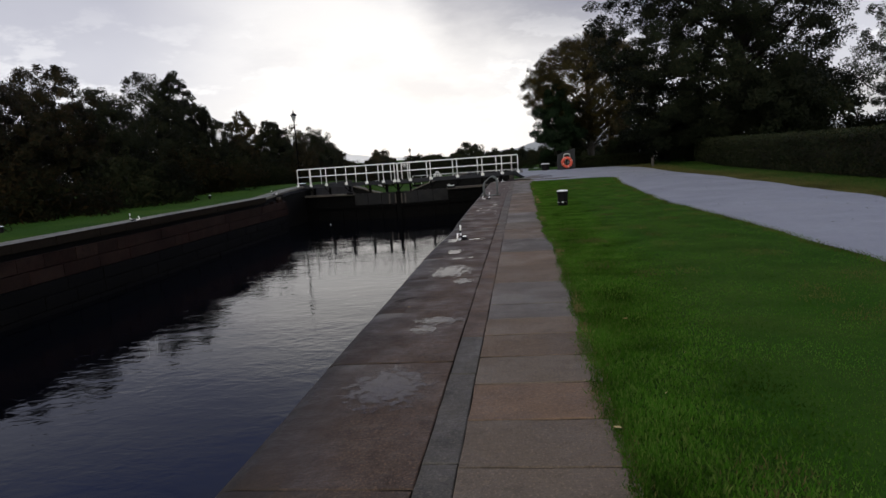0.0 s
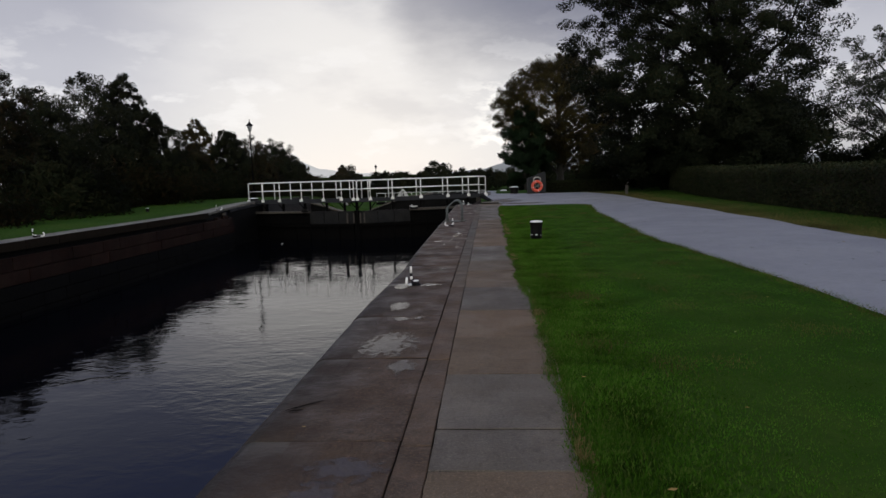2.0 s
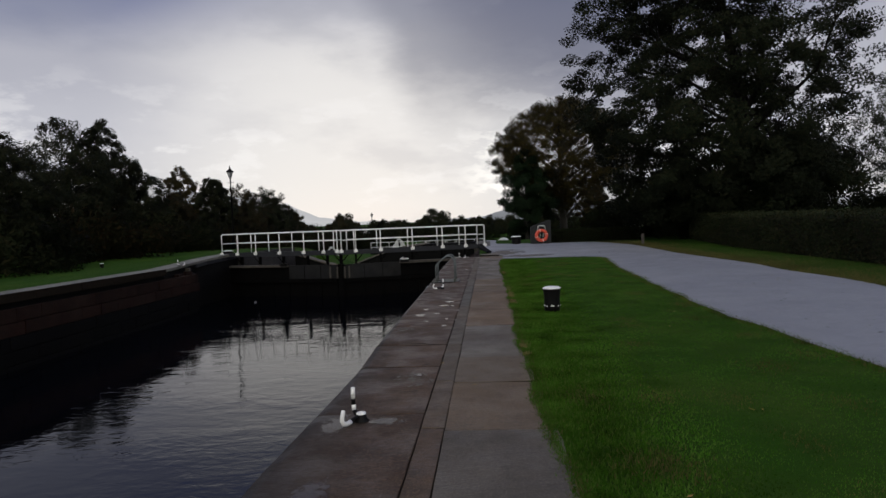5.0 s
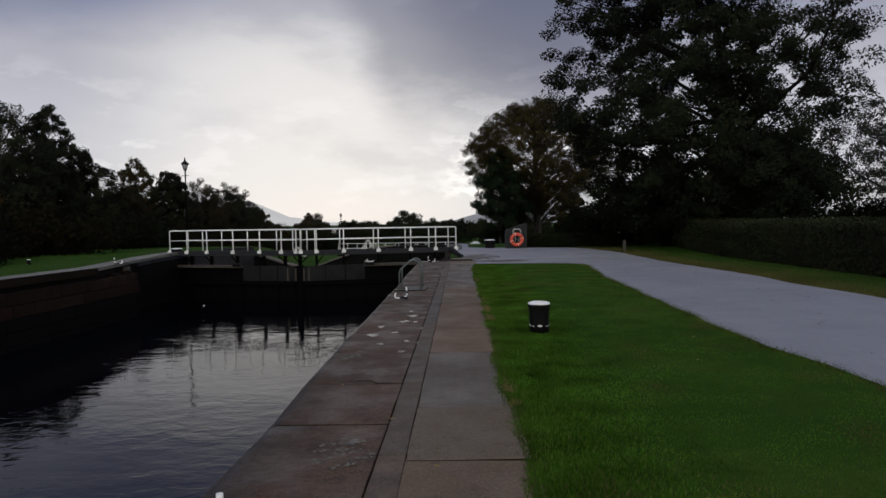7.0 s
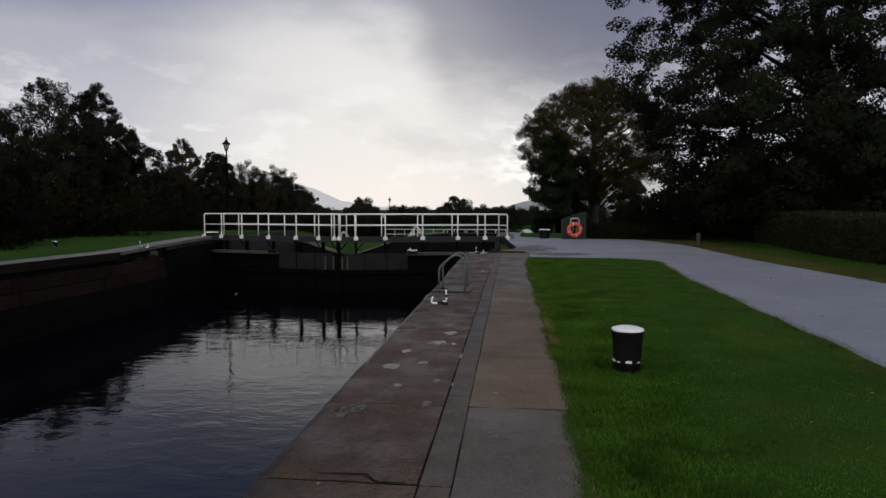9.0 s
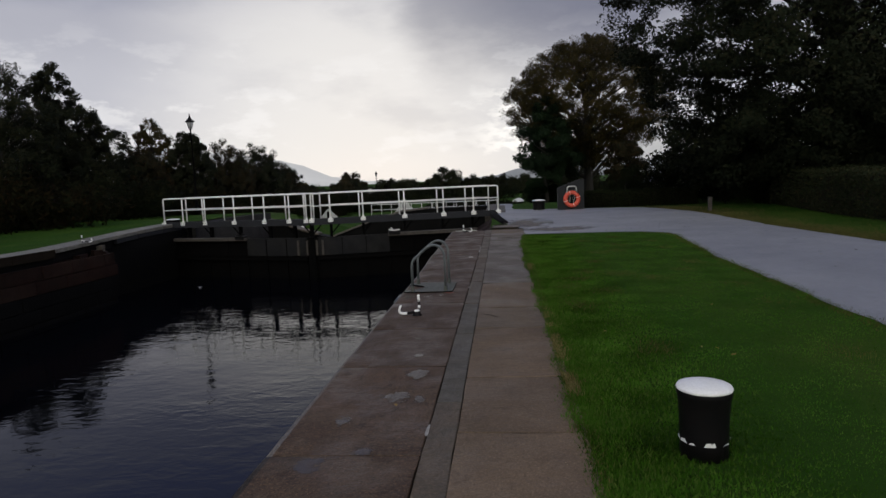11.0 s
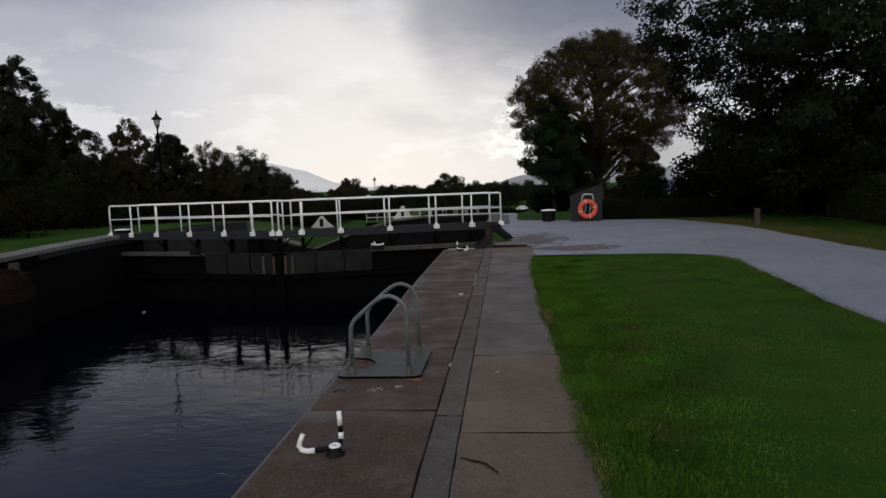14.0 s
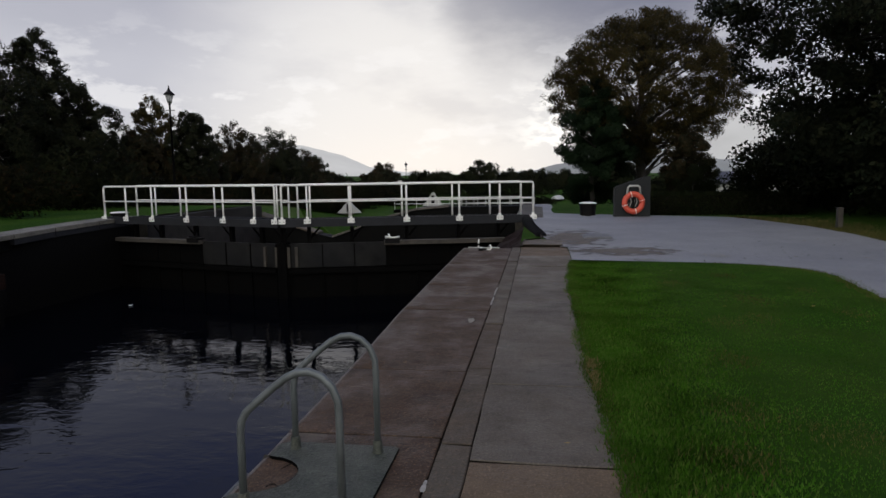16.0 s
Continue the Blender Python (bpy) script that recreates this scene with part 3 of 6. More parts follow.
def ground_sheet():
    xs = [-3500, -1500, -700, -300, -150, -90, -60, -45, -36, -30, -27, -24, -22, -20, -18, -16, -15, RL, -13.55, XR + 0.05, RR, 0.30, 0.62, 2, 4, 6, 8, 10, 12, 14, 18, 24, 32, 45, 60, 90, 150, 300, 700, 1500, 3500]
    ys = [-1500, -600, -200, -80, -40, YBACK, -15, -8, 0, 8, 16, 24, 30, YREC, 34.5, 36, 38, YEND, 43, 47, 50, 53, 56, 60, 64, 68, 72, 78, 84, 90, 100, 130, 180, 260, 400, 700, 1500, 3500]
    me = bpy.data.meshes.new("ground")
    verts = [(x, y, gz(x, y) - (0.03 if -0.6 < x < 0.7 and y <= YREC else 0.0)) for y in ys for x in xs]
    faces = []
    w = len(xs)
    for j in range(len(ys) - 1):
        for i in range(w - 1):
            xm, ym = (xs[i] + xs[i + 1]) / 2, (ys[j] + ys[j + 1]) / 2
            if YBACK < ym < YREC and -13.55 < xm < 0.30:
                continue
            if YREC < ym < 78 and RL < xm < RR:
                continue
            faces.append((j * w + i, j * w + i + 1, (j + 1) * w + i + 1, (j + 1) * w + i))
    me.from_pydata(verts, [], faces)
    ob = part("ground", me, M_GRASS)
    return tagged(ob, "mown green grass banks around the canal lock", "ground", kind="structure")


ground_sheet()


def water_sheet(name, x0, x1, y0, y1, z, label):
    bm = bmesh.new()
    vs = [bm.verts.new(p) for p in ((x0, y0, z), (x1, y0, z), (x1, y1, z), (x0, y1, z))]
    bm.faces.new(vs)
    return tagged(part(name, bm, M_WATER), label, "water", kind="structure")


water_sheet("water", -14.6, 0.0, YBACK - 0.5, 40.5, WATER, "dark still lock water with faint ripples reflecting the sky")
water_sheet("water_lower_chamber", -14.6, 0.0, 40.9, 56.5, LOWER, "dark water in the lower lock chamber")


def wall(name, boxes, label, mat=M_WALL):
    bm = bmesh.new()
    for b in boxes:
        box(bm, *b)
    return tagged(part(name, bm, mat), label, "wall", kind="structure")


wall("wall_east", [(XR + 0.16, -0.30, YBACK, YREC - 0.06, -4.0, -0.42), (RR + 0.04, 0.4, YREC - 0.05, YEND, -4.0, -0.03), (RR + 0.04, 0.4, YEND, 78, -8.0, -2.75), (RR + 0.04, 0.35, YEND + 0.01, 47, -2.75, -0.05)], "dark wet masonry wall of the lock chamber", M_WETSHADE)
wall_west = wall("wall_west", [(-15.0, XL - 0.12, YBACK, YSPLAY - 0.01, -4.0, 0.05), (-15.0, XL - 0.12, YSPLAY - 0.01, YREC - 0.06, -4.0, -0.33), (-15.2, RL - 0.04, YREC - 0.05, YEND, -4.0, 0.05), (-15.2, RL - 0.04, YEND, 78, -8.0, -2.75), (-15.2, RL - 0.05, YEND + 0.01, 47, -2.75, -0.05)], "dark wet masonry wall below a worn stone coping", M_WETSHADE)
wall("wall_south", [(-15.0, 0.3, YBACK - 1.0, YBACK, -4.0, 0.0)], "dark masonry end wall of the lock chamber", M_WETSHADE)

# grass floor of the lower bank beyond the chamber
bm = bmesh.new()
rows = [[bm.verts.new((x, y, gz(-14.3, y) + 0.02 if x == -14.3 else gz(-0.2, y) + 0.02 if x == -0.25 else z)) for x in (-14.3, -11.5, -8, -5, -2.2, -0.25)] for y, z in ((56.0, -5.6), (56.02, -2.62), (60, -2.60), (66, -2.55), (72, -2.50), (78, -2.36))]
for p, q in zip(rows, rows[1:]):
    for k in range(5):
        bm.faces.new((p[k], p[k + 1], q[k + 1], q[k]))
tagged(part("ground_lower_bank", bm, M_GRASS), "green grass bank below the lock gates", "ground", kind="structure")

# ---------------------------------------------------------------- road
def road_mesh():
    def left(y):
        if y < 31.05:
            v = float(np.interp(y, [0, 8, 10, 12, 15, 17, 20, 22, 25, 27, 29, 30.2], [4.38, 4.27, 4.20, 4.08, 3.91, 3.86, 3.95, 4.07, 4.15, 4.35, 4.55, 4.66]))
            u = max(0.0, (y - 29.2) / 1.85)
            v -= (v - 0.74) * (1 - (1 - min(1.0, u) ** 3) ** (1 / 3))
        elif y < YREC:
            v = 0.74
        elif y < 38.7:
            v = float(np.interp(y, [33.1, 34.3, 34.95, 35.5, 36.1, 36.9, 37.8, 38.7], [0.60, 0.32, 0.20, 0.13, 0.03, -0.10, -0.20, -0.24]))
        elif y < 47:
            v = RR + 0.01
        else:
            v = -0.2
        return v + (0.10 * noise.noise((0.7 * y, 3.1, 0)) + 0.05 * noise.noise((3.1 * y, 9.0, 0)) if y < 31 else 0.0)

    def right(y):
        v = float(np.interp(y, [-20, 13, 20, 26, 30, 34, 37, 38.5, 39.6], [8.0, 8.1, 8.12, 8.08, 7.78, 7.65, 7.1, 6.6, 6.1])) - 5.5 * ease(39.6, 42.3, y)
        return v + 0.14 * noise.noise((0.6 * y, 7.7, 0)) + 0.06 * noise.noise((2.9 * y, 1.0, 0))

    ys = list(np.arange(-24, 26, 0.5)) + list(np.arange(26, 44, 0.12)) + list(np.arange(44, 92, 1.0))
    bm = bmesh.new()
    rows = []
    for y in ys:
        a, b = left(y), right(y)
        rows.append([bm.verts.new((a + (b - a) * k / 10, y, gz(a + (b - a) * k / 10, y) + 0.012 + 0.035 * math.sin(math.pi * k / 10) * (1 if y < 31 else 0.4))) for k in range(11)])
    for r0, r1 in zip(rows, rows[1:]):
        for k in range(10):
            bm.faces.new((r0[k], r0[k + 1], r1[k + 1], r1[k])).smooth = True
    return bm, left, right


bm, road_left, road_right = road_mesh()
tagged(part("road", bm, M_ROAD), "damp grey tarmac path with ragged grass edges", "road", kind="structure")


# ---------------------------------------------------------------- foliage
def tree(name, x, y, height, radius, base=2.0, seed=1, leaves=9000, leaf=0.28, mat=None, label="", clumps=60, clump=0.22, trunk=0.3, shape=0.5, flat=0.5, limbs=26, group="", lean=(0, 0), squash=1.0, hollow=0.0, point=0.25, lumpy=0.34, bark=None, category="tree", floor=None):
    """A trunk with limbs, and a crown of many small leaves in uneven clumps."""
    r = np.random.default_rng(seed)
    z0 = gz(x, y)
    root = empty(name, x, y, z0)
    tagged(root, label, category, group)
    # clumps within an uneven crown
    cz, hz = (base + height) / 2, (height - base) / 2
    pts = []
    while len(pts) < clumps:
        d = r.normal(size=3)
        d /= np.linalg.norm(d)
        q = r.uniform(hollow, 1) ** (1 / 2.4)
        lump = 0.80 + lumpy * noise.noise((d[0] * 1.7 + seed, d[1] * 1.7, d[2] * 1.9 + seed * 0.37))
        u = d[2] * q
        wide = (1 - max(0.0, u) ** 2 * 0.25) * (1 - (point - 0.25) * max(0.0, u + 0.2)) * (1 - shape * max(0.0, -u) * 0.6)
        p = np.array([d[0] * q * radius * lump * wide + lean[0] * (u + 1) * 0.5, d[1] * q * radius * lump * wide * squash + lean[1] * (u + 1) * 0.5, cz + u * hz * (0.92 + 0.12 * lump)])
        if p[2] > (base if floor is None else floor):
            pts.append(p)
    pts = np.array(pts)
    base = base if floor is None else floor
    fuzz = radius * clump * 0.45
    reach = np.quantile(np.hypot(pts[:, 0], pts[:, 1]), 0.96)
    pts[:, :2] *= (radius - fuzz) / reach
    lo, hi = pts[:, 2].min(), pts[:, 2].max()
    pts[:, 2] = base + fuzz * 0.5 + (pts[:, 2] - lo) / (hi - lo) * (height - base - fuzz * 1.3)
    # trunk and limbs
    bm = bmesh.new()
    top = Vector((lean[0] * 0.6, lean[1] * 0.6, base + (height - base) * 0.72))
    mid = Vector((r.normal() * 0.12 * radius, r.normal() * 0.08 * radius, base + (height - base) * 0.3))
    tube(bm, [(0, 0, -0.2), (0.03, 0, 0.35), (mid.x * 0.4, mid.y * 0.4, base * 0.8 + 0.2), mid, (mid + top) / 2 + Vector((0.1, 0.1, 0)), top], trunk * 1.2, 10, trunk * 0.18)
    far = pts[np.argsort(-np.linalg.norm(pts - np.array([0, 0, cz]), axis=1))]
    step = max(1, len(far) // max(1, limbs))
    for p in far[::step][:limbs]:
        p = Vector(p)
        zs = min(top.z * 0.95, max(r.uniform(0.10, 0.32) * height, p.z - r.uniform(0.45, 0.85) * math.hypot(p.x, p.y)))
        s = Vector((0, 0, 0)).lerp(mid, zs / mid.z) if zs < mid.z else mid.lerp(top, (zs - mid.z) / (top.z - mid.z))
        k = s.lerp(p, 0.5) + Vector((r.normal() * 0.09, r.normal() * 0.09, 0.02 + 0.06 * r.random())) * radius
        tube(bm, [s, s.lerp(k, 0.5) + Vector((0, 0, 0.02 * radius)), k, p], trunk * r.uniform(0.20, 0.38), 6, 0.012, cap=False)
        for _ in range(3):
            e = k.lerp(p, r.uniform(0.1, 0.8))
            q = p + Vector(np.clip(r.normal(size=3), -0.9, 0.9) * radius * clump * 0.6)
            tube(bm, [e, e.lerp(q, 0.5) + Vector((0, 0, 0.04 * radius)), q], trunk * 0.10, 4, 0.008, cap=False)
    part("trunk", bm, bark or M_BARK, root, smooth=False)
    # leaves
    which = r.integers(0, len(pts), leaves)
    size = radius * clump * r.uniform(0.6, 1.25, size=len(pts))
    off = r.normal(size=(leaves, 3))
    off *= (0.95 * r.random(leaves) ** 0.42 / np.linalg.norm(off, axis=1))[:, None]
    off[:, 2] *= 1 - 0.55 * flat
    centres = pts[which] + off * size[which][:, None]
    centres = centres[centres[:, 2] > -0.1]
    if y > 48 or x < -15:
        me = array_mesh("crown", leaf_quads(centres, leaf * 1.32, r)[:, :3])
    else:
        me = array_mesh("crown", leaf_quads(centres, leaf, r))
    part("crown", me, mat, root)
    return root


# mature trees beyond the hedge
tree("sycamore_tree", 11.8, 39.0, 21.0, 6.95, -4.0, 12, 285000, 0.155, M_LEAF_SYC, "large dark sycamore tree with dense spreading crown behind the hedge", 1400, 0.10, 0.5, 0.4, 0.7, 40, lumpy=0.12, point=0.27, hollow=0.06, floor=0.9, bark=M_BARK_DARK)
tree("beech_tree", 7.8, 69.0, 15.3, 6.6, 4.0, 5, 200000, 0.15, M_LEAF_AUTUMN, "broad round-crowned tree with thin brown autumn leaves", 1500, 0.085, 0.45, 0.1, 0.35, 120, hollow=0.36, lumpy=0.02, squash=0.8)
tree("holly_tree", 4.1, 66.0, 9.6, 2.6, 0.2, 8, 46000, 0.22, M_LEAF_GREEN, "dark evergreen tree with dense foliage to the ground", 150, 0.24, 0.25, 0.1, 0.4, 20)
tree("willow_tree", 28.0, 46.0, 10.2, 5.8, 0.8, 21, 42000, 0.15, M_LEAF_PALE, "loose pale-leaved tree with thin upright branches", 420, 0.085, 0.25, 0.4, 0.2, 60)
tree("willow_tree", 36.0, 39.0, 9.8, 5.4, 0.6, 22, 36000, 0.16, M_LEAF_PALE, "loose pale-leaved tree beginning to turn brown", 380, 0.09, 0.25, 0.4, 0.2, 50)
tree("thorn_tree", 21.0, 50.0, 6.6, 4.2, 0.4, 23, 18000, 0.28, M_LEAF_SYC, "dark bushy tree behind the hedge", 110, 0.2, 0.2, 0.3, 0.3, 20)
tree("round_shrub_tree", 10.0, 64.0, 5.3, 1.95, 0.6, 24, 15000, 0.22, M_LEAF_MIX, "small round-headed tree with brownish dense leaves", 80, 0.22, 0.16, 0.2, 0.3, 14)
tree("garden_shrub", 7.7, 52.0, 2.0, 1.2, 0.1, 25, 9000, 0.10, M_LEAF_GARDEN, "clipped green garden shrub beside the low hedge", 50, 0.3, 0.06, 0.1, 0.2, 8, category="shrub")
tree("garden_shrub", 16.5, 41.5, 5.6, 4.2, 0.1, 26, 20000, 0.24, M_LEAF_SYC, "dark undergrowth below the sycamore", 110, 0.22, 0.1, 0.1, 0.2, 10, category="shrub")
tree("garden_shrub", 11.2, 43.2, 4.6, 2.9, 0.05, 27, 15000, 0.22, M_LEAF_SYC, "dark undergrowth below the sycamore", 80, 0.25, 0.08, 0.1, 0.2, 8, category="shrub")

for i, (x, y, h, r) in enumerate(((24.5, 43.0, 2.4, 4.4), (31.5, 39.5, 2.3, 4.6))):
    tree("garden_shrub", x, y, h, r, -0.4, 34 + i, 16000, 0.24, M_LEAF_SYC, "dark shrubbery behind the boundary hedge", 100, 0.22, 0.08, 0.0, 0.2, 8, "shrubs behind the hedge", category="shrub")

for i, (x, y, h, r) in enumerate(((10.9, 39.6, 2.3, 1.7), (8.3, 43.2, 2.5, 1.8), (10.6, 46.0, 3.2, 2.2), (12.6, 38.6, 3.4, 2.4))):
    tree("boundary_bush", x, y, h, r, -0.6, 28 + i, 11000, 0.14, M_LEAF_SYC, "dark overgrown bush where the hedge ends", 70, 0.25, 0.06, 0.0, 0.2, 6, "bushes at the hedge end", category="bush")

# the tree belt along the far bank
BELT = [(-31.2, 22.4, 8.1, 5.0, 0), (-32.5, 28.4, 8.4, 4.8, 1), (-32.5, 34.2, 9.0, 4.0, 1), (-32.5, 39.8, 9.4, 3.6, 2), (-33.1, 46.0, 8.5, 4.0, 0), (-33.2, 52.8, 10.7, 4.5, 0), (-33.2, 58.0, 12.0, 3.4, 0), (-31.2, 59.3, 8.6, 3.3, 0), (-29.4, 62.8, 6.2, 2.6, 2), (-30.2, 66.2, 9.5, 2.7, 3), (-27.1, 66.4, 8.2, 2.6, 0), (-27.2, 74.2, 8.7, 3.5, 2), (-28.3, 85.2, 9.1, 4.0, 0), (-31.6, 98.5, 8.4, 4.0, 2), (-34.0, 112.0, 7.0, 4.2, 0), (-36.4, 128.0, 4.6, 3.6, 3)]
KIND = [(M_LEAF_DARK, "dark green bushy tree with leaves to the ground"), (M_LEAF_MIX, "bushy tree with dark leaves turning rusty brown"), (M_LEAF_MIX, "rounded tree with brownish autumn leaves"), (M_LEAF_AUTUMN, "slender tree with thin yellow-brown leaves")]
for i, (x, y, h, rad, k) in enumerate(BELT):
    m, lab = KIND[k]
    tree("belt_tree", x, y, h, rad, 0.3, 40 + i, 22000 if k == 3 else 56000 if h > 11 else 36000, 0.21, m, lab, 420 if h > 11 else 300, 0.125, 0.16, 0.05, 0.0, 40, "trees along the far bank", point=0.55, lumpy=0.28)
for i in range(15):
    y = 16 + i * 7.6
    tree("belt_bush", -21.3 - 0.6 * rng.random() - 1.0 * ease(50, 66, y), y, 1.9 + 0.9 * rng.random() + 1.1 * ease(60, 90, y) - 1.4 * ease(104, 122, y), 4.2, -0.9, 70 + i, 13000, 0.22, (M_LEAF_DARK, M_LEAF_MIX)[i % 2], "low dark bush at the foot of the tree belt", 90, 0.25, 0.06, 0.0, 0.2, 6, "bushes along the far bank", category="bush")
for i in range(9):
    tree("belt_tree", -40.5 - 2 * rng.random(), 25 + i * 11.2, 6.2 + rng.random(), 6.4, 0.3, 90 + i, 11000, 0.38, M_LEAF_DARK, "dark tree at the back of the far bank belt", 90, 0.26, 0.16, 0.1, 0.3, 10, "trees along the far bank")


# ---------------------------------------------------------------- hedges
def hedge(name, x0, x1, y0, y1, h0, h1, seed, count, leaf, label, mat=None):
    """A clipped hedge: a rough core under a skin of small leaves."""
    r = np.random.default_rng(seed)
    root = empty(name, (x0 + x1) / 2, (y0 + y1) / 2, 0)
    cx, cy = (x0 + x1) / 2, (y0 + y1) / 2
    bm = bmesh.new()
    n = 40
    rows = []
    for j in range(n + 1):
        y = y0 + (y1 - y0) * j / n
        h = h0 + (h1 - h0) * j / n
        prof = [(x0 + 0.10, 0.0), (x0 + 0.06, h * 0.5), (x0 + 0.12, h * 0.9), (x0 + 0.3, h - 0.06), ((x0 + x1) / 2, h - 0.03), (x1 - 0.3, h - 0.06), (x1 - 0.1, h * 0.9), (x1 - 0.1, 0.0)]
        rows.append([bm.verts.new((x - cx + 0.05 * noise.noise((y, z * 2, x)), y - cy, gz(x, y) + z + 0.04 * noise.noise((y * 1.3, x, 4)))) for x, z in prof])
    for a, b in zip(rows, rows[1:]):
        for k in range(7):
            bm.faces.new((a[k], b[k], b[k + 1], a[k + 1])).smooth = True
    bm.faces.new(rows[0])
    bm.faces.new(rows[-1][::-1])
    part("core", bm, M_HEDGECORE, root)
    y = r.uniform(y0, y1, count)
    h = h0 + (h1 - h0) * (y - y0) / (y1 - y0)
    face = r.random(count)
    x = np.where(face < 0.62, x0 + r.normal(0.04, 0.05, count), r.uniform(x0, x1, count))
    z = np.where(face < 0.62, r.uniform(0.02, 1.0, count) * h, h + r.normal(-0.01, 0.035, count))
    ends = face > 0.93
    y = np.where(ends, np.where(r.random(count) < 0.5, y0, y1) + r.normal(0, 0.04, count), y)
    z = np.where(ends, r.uniform(0, 1, count) * h, z)
    if x1 - x0 > y1 - y0:
        front = face < 0.62
        x = np.where(front, r.uniform(x0, x1, count), x)
        y = np.where(front, y0 + r.normal(0.02, 0.05, count), y)
    wob = np.array([0.07 * noise.noise((a * 1.1, b * 1.4, 2.0)) for a, b in zip(y, z)])
    g = np.array([gz(a, b) for a, b in zip(x, y)])
    c = np.stack([x + wob - cx, y - cy, z + g + wob * 0.6], axis=1)
    part("foliage", array_mesh("foliage", leaf_quads(c, leaf, r)), mat or M_LEAF_HEDGE, root)
    return tagged(root, label, "hedge")


hedge("boundary_hedge", 10.45, 11.9, -12.0, 38.2, 1.50, 1.32, 3, 70000, 0.085, "long clipped dark green hedge beside the path")
hedge("garden_hedge", 3.7, 8.6, 41.0, 41.9, 0.68, 0.68, 4, 14000, 0.10, "low clipped green hedge behind the lifebuoy panel", M_LEAF_GARDEN)

# ---------------------------------------------------------------- hills
def ridge(name, dist, points, mat, label, depth=600):
    """A far ridge: azimuth and height angle along its crest."""
    bm = bmesh.new()
    rows = []
    az0, az1 = points[0][0], points[-1][0]
    for i in range(90):
        az = az0 + (az1 - az0) * i / 89
        el = np.interp(az, [p[0] for p in points], [p[1] for p in points])
        el += 0.10 * noise.noise((az * 0.9, dist * 0.01, 0)) + 0.05 * noise.noise((az * 3.1, dist * 0.01, 5))
        a = radians(az)
        crest = dist * math.tan(radians(max(el, 0.02)))
        rows.append([bm.verts.new((math.sin(a) * d, math.cos(a) * d, z)) for d, z in ((dist - depth * 0.5, -3.0), (dist - depth * 0.2, crest * 0.55), (dist, crest), (dist + depth * 0.4, -3.0))])
    for p, q in zip(rows, rows[1:]):
        for k in range(3):
            bm.faces.new((p[k], q[k], q[k + 1], p[k + 1])).smooth = True
    return tagged(part(name, bm, mat), label, "hill", kind="structure")


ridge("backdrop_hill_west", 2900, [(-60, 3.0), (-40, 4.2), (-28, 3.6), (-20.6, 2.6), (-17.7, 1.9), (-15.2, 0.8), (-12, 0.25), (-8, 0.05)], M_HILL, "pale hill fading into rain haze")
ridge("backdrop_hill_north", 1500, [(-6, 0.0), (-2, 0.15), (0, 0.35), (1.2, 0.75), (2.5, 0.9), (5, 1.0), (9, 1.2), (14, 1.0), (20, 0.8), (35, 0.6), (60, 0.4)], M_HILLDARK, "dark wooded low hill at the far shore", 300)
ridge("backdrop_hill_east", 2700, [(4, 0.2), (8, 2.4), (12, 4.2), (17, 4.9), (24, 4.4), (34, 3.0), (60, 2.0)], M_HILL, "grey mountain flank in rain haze")

